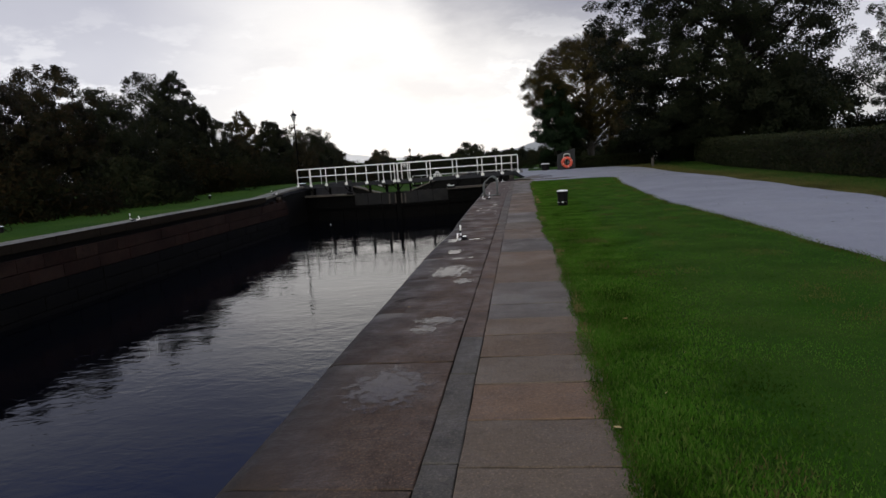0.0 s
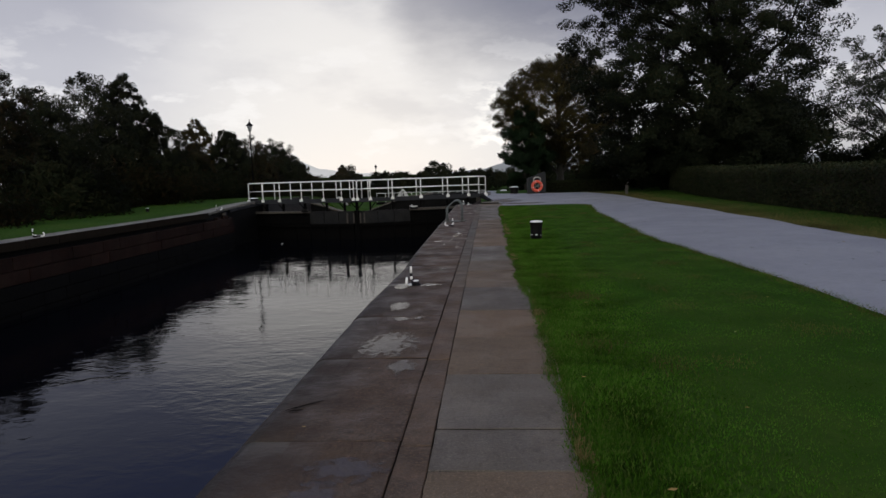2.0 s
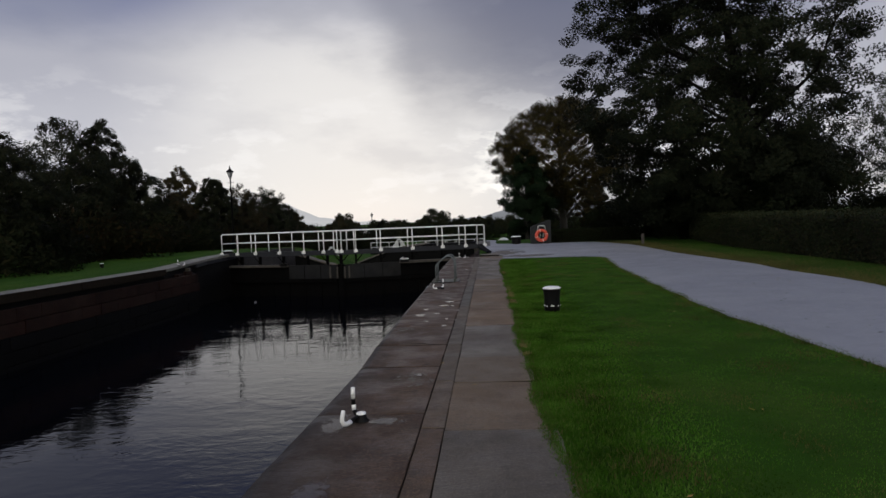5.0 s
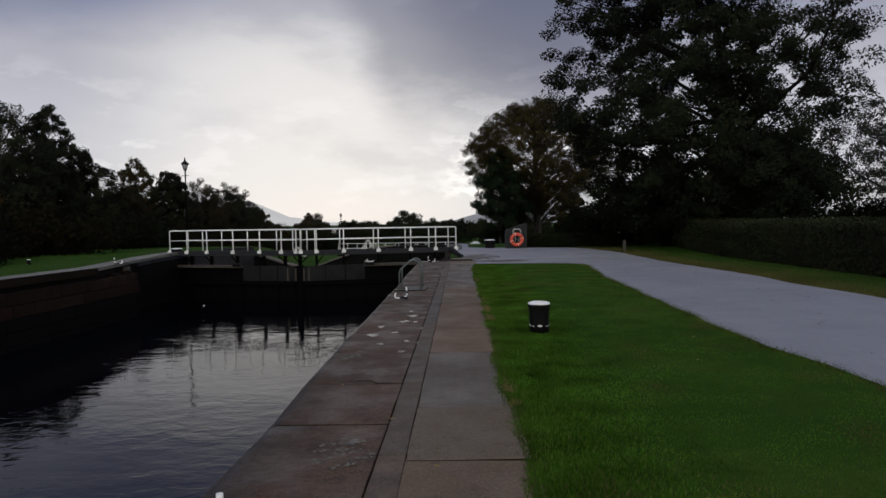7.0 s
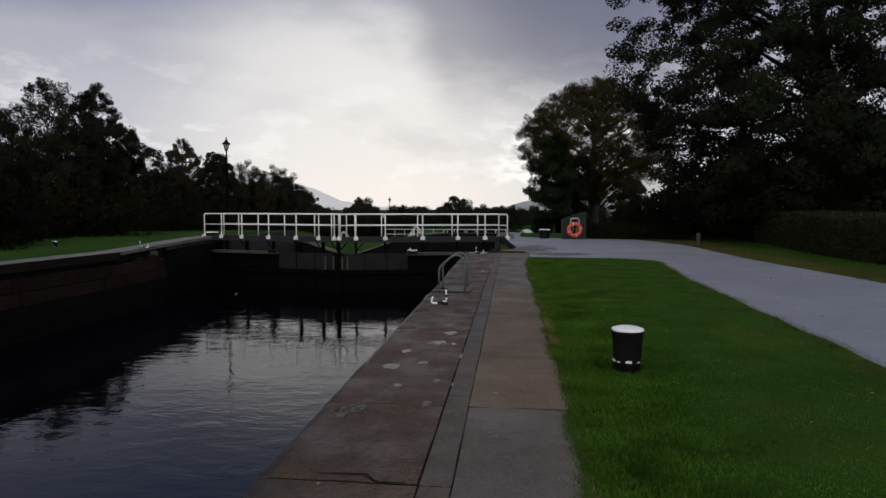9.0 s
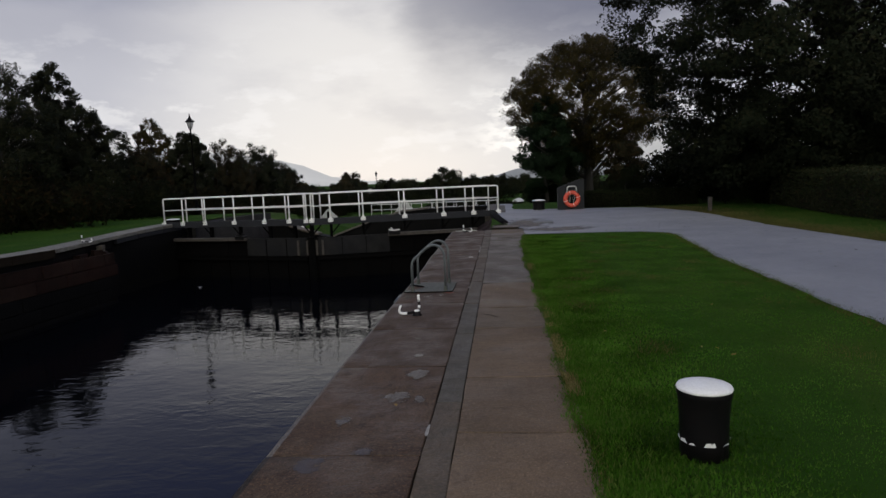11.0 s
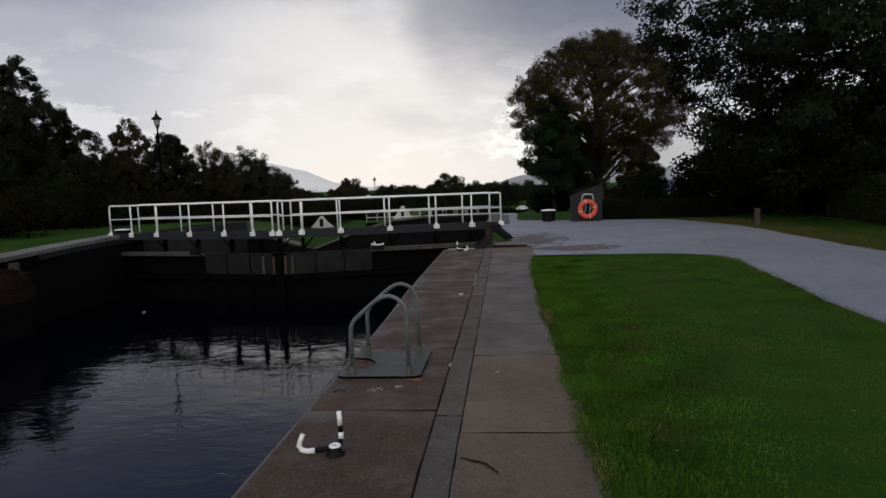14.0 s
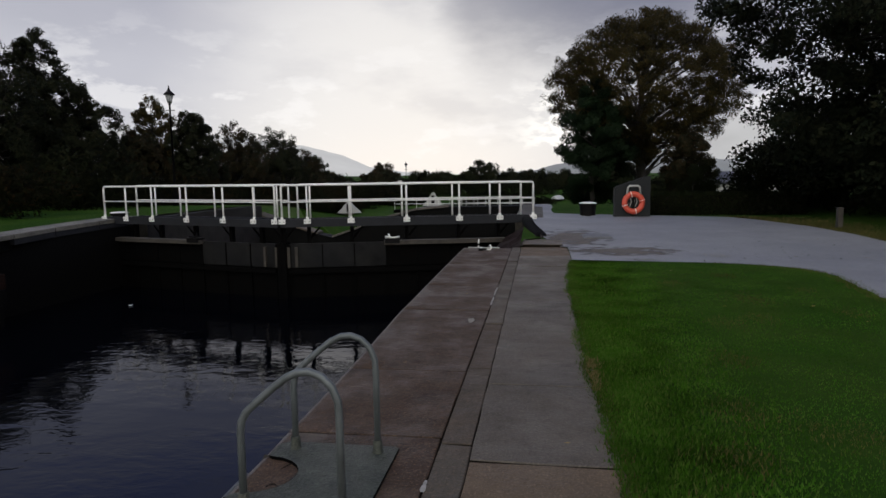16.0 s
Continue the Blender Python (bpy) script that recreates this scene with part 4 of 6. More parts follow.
# ---------------------------------------------------------------- lower lock gates
def lock_gate(sgn, posts, back_posts, label):
    """One leaf of the mitre gates with its footbridge and white railings."""
    ang = radians(14.2)
    root = empty("lock_gate", -7.52, 37.03, 0)
    tagged(root, label, "lock gate", "mitre gates")
    u = Vector((sgn * math.cos(ang), math.sin(ang), 0))
    v = Vector((-sgn * math.sin(ang), math.cos(ang), 0))

    def at(s, d, z):
        return u * s + v * d + Vector((0, 0, z))

    def ob(bm, s0, s1, d0, d1, z0, z1):
        vs = [bm.verts.new(at(s, d, z)) for s in (s0, s1) for d in (d0, d1) for z in (z0, z1)]
        for f in ((0, 1, 3, 2), (4, 6, 7, 5), (0, 4, 5, 1), (2, 3, 7, 6), (0, 2, 6, 4), (1, 5, 7, 3)):
            bm.faces.new([vs[i] for i in f])
        bmesh.ops.recalc_face_normals(bm, faces=bm.faces)
        return bm

    end = posts[-1]
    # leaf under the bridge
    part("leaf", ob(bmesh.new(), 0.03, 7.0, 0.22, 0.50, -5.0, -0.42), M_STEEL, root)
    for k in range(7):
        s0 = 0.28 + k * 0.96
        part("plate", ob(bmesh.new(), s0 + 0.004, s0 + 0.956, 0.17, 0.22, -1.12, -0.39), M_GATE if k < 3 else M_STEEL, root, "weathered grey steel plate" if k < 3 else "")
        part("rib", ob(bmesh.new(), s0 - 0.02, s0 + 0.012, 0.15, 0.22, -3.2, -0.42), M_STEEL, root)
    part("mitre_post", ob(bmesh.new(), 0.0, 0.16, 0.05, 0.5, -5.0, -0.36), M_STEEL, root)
    for k, (d, c) in enumerate(((-0.02, 0.13), (0.15, 0.30))):
        part("walking_plank", ob(bmesh.new(), 3.1, 6.85, d, c, -0.47, -0.35), M_FENDER, root)
    for s in (0.19, 0.42 if sgn > 0 else 0.62):
        part("fender", ob(bmesh.new(), s, s + 0.08, 0.10, 0.17, -1.10, -0.50), M_FENDER, root, "pale weathered timber fender")
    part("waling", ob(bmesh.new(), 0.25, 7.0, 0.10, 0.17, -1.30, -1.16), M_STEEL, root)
    # bridge deck
    bm = bmesh.new()
    n = int((end - 0.1) / 0.14)
    for k in range(n):
        s = 0.06 + (end - 0.12) * k / n
        vs = [bm.verts.new(at(q, d, zz)) for q in (s, s + 0.02) for d in (0.02, 1.17) for zz in (0.26, 0.30)]
        for f in ((0, 1, 3, 2), (4, 6, 7, 5), (0, 4, 5, 1), (2, 3, 7, 6), (0, 2, 6, 4), (1, 5, 7, 3)):
            bm.faces.new([vs[i] for i in f])
    bmesh.ops.recalc_face_normals(bm, faces=bm.faces)
    part("deck_grating", bm, M_DECK, root, "open steel deck grating")
    part("fascia", ob(bmesh.new(), 0.04, end - 0.02, -0.03, 0.02, 0.12, 0.36), M_DECK, root, "dark grey steel edge beam")
    part("back_beam", ob(bmesh.new(), 0.04, end - 0.3, 1.17, 1.22, 0.24, 0.32), M_DECK, root)
    for s in posts[:-1]:
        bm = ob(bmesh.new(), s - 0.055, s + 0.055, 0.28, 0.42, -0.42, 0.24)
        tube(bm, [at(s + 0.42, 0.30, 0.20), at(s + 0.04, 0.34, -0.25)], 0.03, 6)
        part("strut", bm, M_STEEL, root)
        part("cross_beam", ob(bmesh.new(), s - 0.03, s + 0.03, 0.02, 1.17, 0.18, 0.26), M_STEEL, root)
    # railings
    for d, ps in ((0.0, posts), (1.2, back_posts)):
        a, b = ps[0], ps[-1]
        bm = bmesh.new()
        tube(bm, [at(a, d, 0.30), at(a, d, 1.30), at(a + 0.02, d, 1.345), at(a + 0.07, d, 1.365), at(b - 0.07, d, 1.365), at(b - 0.02, d, 1.345), at(b, d, 1.30), at(b, d, 0.30)], 0.032, 8)
        part("handrail", bm, M_WHITE, root, "white tubular handrail")
        part("mid_rail", tube(bmesh.new(), [at(a, d, 0.87), at(b, d, 0.87)], 0.022, 8), M_WHITE, root, "white tubular mid rail")
        for s in ps[1:-1]:
            bm = bmesh.new()
            tube(bm, [at(s, d, 0.28), at(s, d, 1.35)], 0.028, 8)
            tube(bm, [at(s, d, 0.84), at(s, d, 0.90)], 0.038, 8)
            tube(bm, [at(s, d, 1.335), at(s, d, 1.395)], 0.039, 8)
            part("post", bm, M_WHITE, root, "white railing post")
        for s in ps if d == 0 else ():
            e = -0.062
            bm = ob(bmesh.new(), s - 0.10, s + 0.10, e, e + 0.03, 0.22, 0.36)
            tube(bm, [at(s, d, 0.30), at(s, d, 0.42)], 0.045, 8)
            part("base_plate", bm, M_WHITE, root, "white railing foot")
            for k in (-0.06, 0.06):
                part("bolt", tube(bmesh.new(), [at(s + k, e - 0.012, 0.28), at(s + k, e + 0.01, 0.28)], 0.014, 6), M_STEEL, root)
    # sluice gear on the leaf
    s = 3.35
    part("sluice_box", ob(bmesh.new(), s - 0.22, s + 0.22, -0.06, 0.26, -0.42, -0.28), M_BLACK, root, "black sluice gear box")
    bm = bmesh.new()
    tube(bm, [at(s - 0.22, 0.05, -0.22), at(s + 0.02, 0.05, -0.26), at(s + 0.22, 0.05, -0.23)], 0.026, 8)
    tube(bm, [at(s - 0.05, 0.05, -0.28), at(s - 0.12, 0.05, -0.14)], 0.024, 8)
    part("sluice_handle", bm, M_WHITE if sgn > 0 else M_BLACK, root, "white painted handle" if sgn > 0 else "")
    return root


lock_gate(1, [0.10, 0.84, 2.13, 3.80, 5.40, 6.65, 7.69], [0.42, 0.80, 2.02, 3.70, 5.32, 6.55, 7.57], "dark steel lock gate leaf with white-railed footbridge on the path side")
lock_gate(-1, [0.12, 0.90, 2.07, 3.54, 5.02, 6.18, 7.18], [0.50, 0.95, 1.85, 3.50, 5.00, 6.14, 7.03], "dark steel lock gate leaf with white-railed footbridge on the far side")

# curved black kerb at the end of the footbridge, and the rubble below it
bm = bmesh.new()
pts = [(-0.24, 38.7), (-0.20, 37.8), (-0.10, 36.9), (0.03, 36.1), (0.13, 35.5), (0.20, 34.95)]
rows = []
for i, (x, y) in enumerate(pts):
    (xa, ya), (xb, yb) = pts[max(i - 1, 0)], pts[min(i + 1, len(pts) - 1)]
    n = Vector((yb - ya, xa - xb, 0)).normalized() * 0.15
    g, hk = gz(x, y), (0.13, 0.12, 0.10, 0.08, 0.055, 0.02)[i]
    rows.append([bm.verts.new(p) for p in ((x - n.x, y - n.y, g - 0.3), (x - n.x, y - n.y, g + hk - 0.03), (x - n.x * 0.7, y - n.y * 0.7, g + hk), (x + n.x * 0.7, y + n.y * 0.7, g + hk), (x + n.x, y + n.y, g + hk - 0.03), (x + n.x, y + n.y, g - 0.1))])
for p, q in zip(rows, rows[1:]):
    for k in range(5):
        bm.faces.new((p[k], p[k + 1], q[k + 1], q[k])).smooth = True
bm.faces.new(rows[0])
bm.faces.new(rows[-1][::-1])
bmesh.ops.recalc_face_normals(bm, faces=bm.faces)
tagged(part("gate_kerb", bm, M_STEEL), "black painted curved kerb beside the footbridge end", "kerb")
rk = random.Random(77)
rubble_rows = []
bm = bmesh.new()
for j in range(15):
    y = YREC + 0.05 + (37.6 - YREC) * j / 14
    rubble_rows.append([bm.verts.new((float(np.interp(y, [33.2, 34.3, 34.45, 34.95, 35.5, 36.1, 36.9, 37.8], [RR + 0.05, RR + 0.12, 0.22, 0.16, 0.08, -0.02, -0.15, -0.26])) - 0.95 * k / 5 + rk.uniform(-0.04, 0.04), y, gz(0, y) + 0.045 - 0.13 * k - (0.06 if k > 1 else 0.0) + (rk.uniform(-0.05, 0.05) if k else 0.0))) for k in range(6)])
for p, q in zip(rubble_rows, rubble_rows[1:]):
    for k in range(5):
        bm.faces.new((p[k], q[k], q[k + 1], p[k + 1]))
tagged(part("rubble_slope", bm, M_WALL), "dark broken masonry sloping into the gate recess", "rubble", kind="structure")


# ---------------------------------------------------------------- quay furniture
def mooring_hook(x, y, z, turn, label):
    root = empty("mooring_hook", x, y, z, turn)
    tagged(root, label, "mooring hook", "mooring hooks along the lock")
    bm = bmesh.new()
    lathe(bm, [(0.0, 0.0), (0.080, 0.0), (0.078, 0.010), (0.060, 0.020), (0.050, 0.045), (0.047, 0.072), (0.0, 0.074)], 18)
    part("base", bm, M_BLACK, root)
    bm = bmesh.new()
    lathe(bm, [(0.020, 0.070), (0.022, 0.082), (0.034, 0.086), (0.045, 0.081), (0.048, 0.070), (0.045, 0.062)], 18)
    part("collar", bm, M_WHITE, root, "white painted collar")
    horn = [Vector(p) for p in ((0.0, 0.03, 0.045), (0.0, 0.085, 0.05), (-0.002, 0.115, 0.085), (-0.004, 0.120, 0.14), (-0.006, 0.118, 0.20), (-0.008, 0.112, 0.31))]
    part("pin", tube(bmesh.new(), horn[:3], 0.021, 10), M_BLACK, root)
    part("pin_band", tube(bmesh.new(), horn[2:4], 0.0215, 10), M_WHITE, root, "white painted band")
    part("pin_band", tube(bmesh.new(), horn[3:5], 0.0205, 10), M_BLACK, root)
    part("pin_tip", tube(bmesh.new(), horn[4:], 0.0215, 10, 0.020), M_WHITE, root, "white painted pin top")
    part("arm", tube(bmesh.new(), [(-0.03, 0, 0.05), (-0.10, -0.02, 0.042), (-0.16, -0.04, 0.035)], 0.022, 10), M_BLACK, root)
    part("hook_tip", tube(bmesh.new(), [(-0.155, -0.04, 0.035), (-0.21, -0.06, 0.033), (-0.255, -0.075, 0.045), (-0.275, -0.078, 0.08), (-0.265, -0.072, 0.12), (-0.245, -0.062, 0.17)], 0.023, 10, 0.019), M_WHITE, root, "white painted hook end")
    return root


h0 = mooring_hook(-0.99, 10.17, 0.0, 47, "black iron mooring hook with white painted tips on wet coping")
h0.scale = (0.88, 0.88, 0.88)
h1 = copy_thing(h0, pose(-1.02, 20.34, 0, 0, 0, -12))
h1.scale = (0.79, 0.79, 0.79)
tagged(h1, "black iron mooring hook with white painted tips beside the ladder")
h2 = copy_thing(h0, pose(-1.10, 32.62, 0, 0, 0, 150))
h2.scale = (0.8, 0.8, 0.8)
tagged(h2, "black iron mooring hook with white tips at the coping end")
tagged(part("trim_coping_end", boxm(-1.43, -0.74, YREC + 0.004, YREC + 0.05, -0.06, 0.014, 0.006), M_PALE), "pale worn edge closing the end of the coping", "trim", kind="structure")
for x, y in ((-13.45, 18.9), (-13.6, 32.1)):
    tagged(copy_thing(h0, pose(x, y, 0.125, 0, 0, 180)), "black iron mooring hook with white tips on the far coping")


def bollard(x, y, z, r, h, label):
    root = empty("bollard", x, y, z)
    tagged(root, label, "bollard", "mooring bollards")
    bm = bmesh.new()
    lathe(bm, [(r * 0.87, -0.09), (r * 0.87, 0.02), (r * 0.90, h * 0.5), (r * 0.95, h * 0.78), (r * 1.0, h * 0.84), (r * 1.0, h * 0.94), (r * 0.98, h * 0.955)], 28)
    part("body", bm, M_BLACK, root)
    bm = bmesh.new()
    lathe(bm, [(r * 1.0, h * 0.93), (r * 1.015, h * 0.95), (r * 0.97, h * 0.985), (r * 0.7, h * 1.025), (r * 0.35, h * 1.045), (0, h * 1.05)], 28)
    part("cap", bm, M_WHITE, root, "white painted domed cap")
    rr = np.random.default_rng(int(abs(x) * 10))
    for k in range(14):
        a = 2 * math.pi * k / 14 + rr.normal() * 0.12
        bm = bmesh.new()
        w, hh = rr.uniform(0.012, 0.034), rr.uniform(0.008, 0.034)
        vs = []
        for da, z0 in ((-w, 0.02), (w, 0.02), (w * 0.5, 0.02 + hh), (-w * 0.6, 0.02 + hh * 0.8)):
            vs.append(bm.verts.new(((r * 0.90 + 0.004) * math.cos(a + da / r), (r * 0.90 + 0.004) * math.sin(a + da / r), z0)))
        bm.faces.new(vs)
        part("paint_remnant", bm, M_WHITE, root)
    return root


bollard(1.245, 16.30, 0.065, 0.158, 0.352, "black iron mooring bollard with white cap in the lawn")
bollard(1.70, 40.55, gz(1.9, 40.5), 0.285, 0.46, "wide black mooring bollard with white cap beside the path")
bollard(-14.53, 39.6, gz(-14.7, 39.6) - 0.22, 0.30, 0.40, "wide black mooring bollard with white cap on the far bank")
bollard(-17.3, 17.5, gz(-17, 17) - 0.04, 0.10, 0.26, "black mooring bollard with white cap in the far bank grass")
bollard(-17.75, 33.0, gz(-17, 33) - 0.04, 0.085, 0.24, "small black mooring bollard with white cap in the far bank grass")


def ladder(x, y):
    root = empty("lock_ladder", x, y, 0)
    tagged(root, "galvanised lock ladder head with two hoops on a tread plate", "ladder")
    # plate with a round bite on the water side
    bm = bmesh.new()
    out = [(0.32, -0.41), (0.38, -0.37), (0.385, 0.40), (0.36, 0.425), (-0.30, 0.425), (-0.345, 0.38), (-0.35, 0.23)]
    for k in range(11):
        a = radians(88 - 176 * k / 10)
        out.append((-0.34 + 0.245 * math.cos(a), 0.0 + 0.215 * math.sin(a)))
    out += [(-0.36, -0.24), (-0.365, -0.35), (-0.335, -0.395), (-0.28, -0.405)]
    top = [bm.verts.new((px, py, 0.022)) for px, py in out]
    bot = [bm.verts.new((px, py, 0.002)) for px, py in out]
    bm.faces.new(top)
    bm.faces.new(bot[::-1])
    # edge faces are near black, standing for the shadow gap round the plate
    for k in range(len(out)):
        j = (k + 1) % len(out)
        bm.faces.new((bot[k], bot[j], top[j], top[k])).material_index = 1
    bmesh.ops.recalc_face_normals(bm, faces=bm.faces)
    part("tread_plate", bm, M_PLATE, root, "algae-stained galvanised tread plate").data.materials.append(M_STEEL)
    bm = bmesh.new()
    rows = []
    for j in range(13):
        py = -0.25 + 0.5 * j / 12
        row = []
        for i in range(9):
            u = i / 8
            px = -0.395 + 0.32 * u + 0.02 * noise.noise((py * 9, u * 3, 7.0))
            pz = 0.008 - 0.10 * (1 - u) ** 1.6 * (1 - abs(py / 0.25) ** 3) + 0.022 * noise.noise((px * 14, py * 14, 2.0))
            row.append(bm.verts.new((px, py, min(pz, 0.012))))
        rows.append(row)
    for p, q in zip(rows, rows[1:]):
        for k in range(8):
            bm.faces.new((p[k], p[k + 1], q[k + 1], q[k]))
    rim = [r[0] for r in rows]
    feet = [bm.verts.new((v.co.x + 0.03, v.co.y, -0.3)) for v in rim]
    for k in range(12):
        bm.faces.new((rim[k], rim[k + 1], feet[k + 1], feet[k]))
    bmesh.ops.recalc_face_normals(bm, faces=bm.faces)
    part("bore", bm, M_NOSE, root, "broken coping stone showing through the cut-out")
    for k, (py, w) in enumerate(((0.10, 0.012), (-0.12, 0.010))):
        bm = bmesh.new()
        ring = [(-0.36 + 0.026 * i, py + 0.03 * math.sin(i * 1.1 + k) + (0.03 - 0.02 * k) * i / 8) for i in range(9)]
        lo = [bm.verts.new((px, yy - w * math.sin(math.pi * i / 8), 0.016 - 0.10 * (1 - i / 8) ** 1.6 * 0.8)) for i, (px, yy) in enumerate(ring)]
        hi = [bm.verts.new((px, yy + w * math.sin(math.pi * i / 8) + 0.001, 0.018 - 0.10 * (1 - i / 8) ** 1.6 * 0.8)) for i, (px, yy) in enumerate(ring)]
        for i in range(8):
            bm.faces.new((lo[i], lo[i + 1], hi[i + 1], hi[i]))
        part("crevice", bm, M_JOINT, root, "dark crevice in the broken stone")
    for yy in (-0.335, 0.345):
        bm = bmesh.new()
        pts = [(-0.232, yy, 0.0), (-0.230, yy, 0.40), (-0.222, yy, 0.455), (-0.195, yy, 0.505), (-0.14, yy, 0.555), (-0.06, yy, 0.625), (0.01, yy, 0.680), (0.07, yy, 0.710), (0.13, yy, 0.716), (0.19, yy, 0.695), (0.24, yy, 0.645), (0.268, yy, 0.575), (0.272, yy, 0.48), (0.272, yy, 0.0)]
        tube(bm, pts, 0.0195, 12)
        part("hoop", bm, M_GALV, root, "galvanised tubular grab hoop")
        for xx in (-0.232, 0.272):
            bm = bmesh.new()
            lathe(bm, [(0.036, 0.02), (0.034, 0.024), (0.029, 0.03), (0.028, 0.09), (0.024, 0.094)], 14, (xx, yy, 0))
            part("socket", bm, M_PLATE, root)
    for k in range(6):
        part("rung", tube(bmesh.new(), [(-0.53, -0.30, -0.15 - 0.28 * k), (-0.53, 0.30, -0.15 - 0.28 * k)], 0.016, 8), M_GALV, root)
    return root


ladder(-1.07, 22.31)


def lifebuoy_station(x, y):
    z = gz(x, y)
    root = empty("lifebuoy_station", x, y, z, 4)
    tagged(root, "orange lifebuoy hung on a slate grey panel with sloping top", "lifebuoy")
    bm = bmesh.new()
    prof = [(-0.52, 0.0), (0.56, 0.0), (0.56, 1.30), (0.42, 1.30), (-0.52, 0.98)]
    f = [bm.verts.new((px, 0.10, pz)) for px, pz in prof]
    b = [bm.verts.new((px, 0.22, pz)) for px, pz in prof]
    bm.faces.new(f)
    bm.faces.new(b[::-1])
    for k in range(5):
        j = (k + 1) % 5
        bm.faces.new((f[k], f[j], b[j], b[k]))
    bmesh.ops.recalc_face_normals(bm, faces=bm.faces)
    part("panel", bm, M_PANEL, root, "slate grey panel with sloping top")
    part("side_board", boxm(-0.56, -0.50, 0.06, 0.27, 0.0, 0.95, 0.008), M_PANEL, root)
    bm = bmesh.new()
    n, k2 = 32, 12
    R, q = 0.275, 0.088
    rings = [[bm.verts.new((0.02 + (R + q * math.cos(b2)) * math.cos(a), 0.01 + q * 0.75 * math.sin(b2), 0.47 + (R + q * math.cos(b2)) * math.sin(a))) for b2 in [2 * math.pi * j / k2 for j in range(k2)]] for a in [2 * math.pi * i / n for i in range(n)]]
    for i in range(n):
        for j in range(k2):
            bm.faces.new((rings[i][j], rings[(i + 1) % n][j], rings[(i + 1) % n][(j + 1) % k2], rings[i][(j + 1) % k2])).smooth = True
    bmesh.ops.recalc_face_normals(bm, faces=bm.faces)
    ring = part("ring", bm, M_ORANGE, root, "orange ring buoy")
    for a in (0.0, 0.25, 0.5, 0.75):
        c = 2 * math.pi * (a + 0.045)
        bm = bmesh.new()
        pts = [(0.02 + (R + (q + 0.006) * math.cos(t)) * math.cos(c), 0.01 + (q * 0.75 + 0.006) * math.sin(t), 0.47 + (R + (q + 0.006) * math.cos(t)) * math.sin(c)) for t in [math.pi * 2 * j / 10 for j in range(11)]]
        tube(bm, pts, 0.010, 6)
        part("band", bm, M_WHITE, ring, "white reflective band")
    bm = bmesh.new()
    tube(bm, [(-0.19, 0.0, 0.74), (-0.16, -0.02, 0.96), (-0.10, -0.02, 1.0), (0.14, -0.02, 1.0), (0.20, -0.02, 0.96), (0.23, 0.0, 0.74)], 0.034, 8)
    part("holder", bm, M_PALE, root, "pale metal ring holder")
    for xo, s in ((-0.06, 0.30), (0.04, 0.36), (0.12, 0.28)):
        part("rope", tube(bmesh.new(), [(xo, 0.085, 0.62), (xo + 0.03, 0.07, 0.5), (xo - 0.03, 0.08, 0.62 - s)], 0.014, 6), M_PALE, root, "pale grab rope")
    part("post", boxm(-0.02, 0.06, 0.03, 0.10, 0.0, 0.75, 0.006), M_BLACK, root)
    return root


lifebuoy_station(3.04, 39.9)


def lamp(x, y, h, label):
    root = empty("street_lamp", x, y, gz(x, y))
    tagged(root, label, "street lamp", "heritage lamps")
    bm = bmesh.new()
    lathe(bm, [(0.14, 0), (0.14, 0.5), (0.10, 0.6), (0.075, 0.75), (0.05, 1.6), (0.042, h - 0.80), (0.06, h - 0.76), (0.04, h - 0.72)], 12)
    part("pole", bm, M_STEEL, root)
    part("ladder_bar", tube(bmesh.new(), [(-0.24, 0, h - 1.05), (0.24, 0, h - 1.05)], 0.018, 6), M_BLACK, root)
    bm = bmesh.new()
    lathe(bm, [(0.085, h - 0.72), (0.195, h - 0.31)], 6)
    part("lantern", bm, M_LAMPGLASS, root, "tapered glass lantern")
    for k in range(6):
        a = 2 * math.pi * k / 6
        part("glazing_bar", tube(bmesh.new(), [(0.085 * math.cos(a), 0.085 * math.sin(a), h - 0.73), (0.20 * math.cos(a), 0.20 * math.sin(a), h - 0.30)], 0.014, 5), M_BLACK, root)
    bm = bmesh.new()
    lathe(bm, [(0.26, h - 0.32), (0.27, h - 0.29), (0.17, h - 0.18), (0.09, h - 0.11), (0.06, h - 0.05), (0.05, h), (0.02, h + 0.04), (0.035, h + 0.08), (0.0, h + 0.18)], 12)
    part("roof", bm, M_BLACK, root, "black lantern roof with finial")
    return root


lamp(-17.8, 48.5, 5.72, "black heritage street lamp standing before the trees")
lamp(-19.9, 114.0, 5.75, "black heritage street lamp far down the canal")

part_post = empty("marker_post", 7.75, 36.8, gz(7.75, 36.8))
tagged(part_post, "short weathered timber post at the path edge", "post")
part("shaft", boxm(-0.065, 0.065, -0.065, 0.065, -0.1, 0.52, 0.015), M_FENDER, part_post)

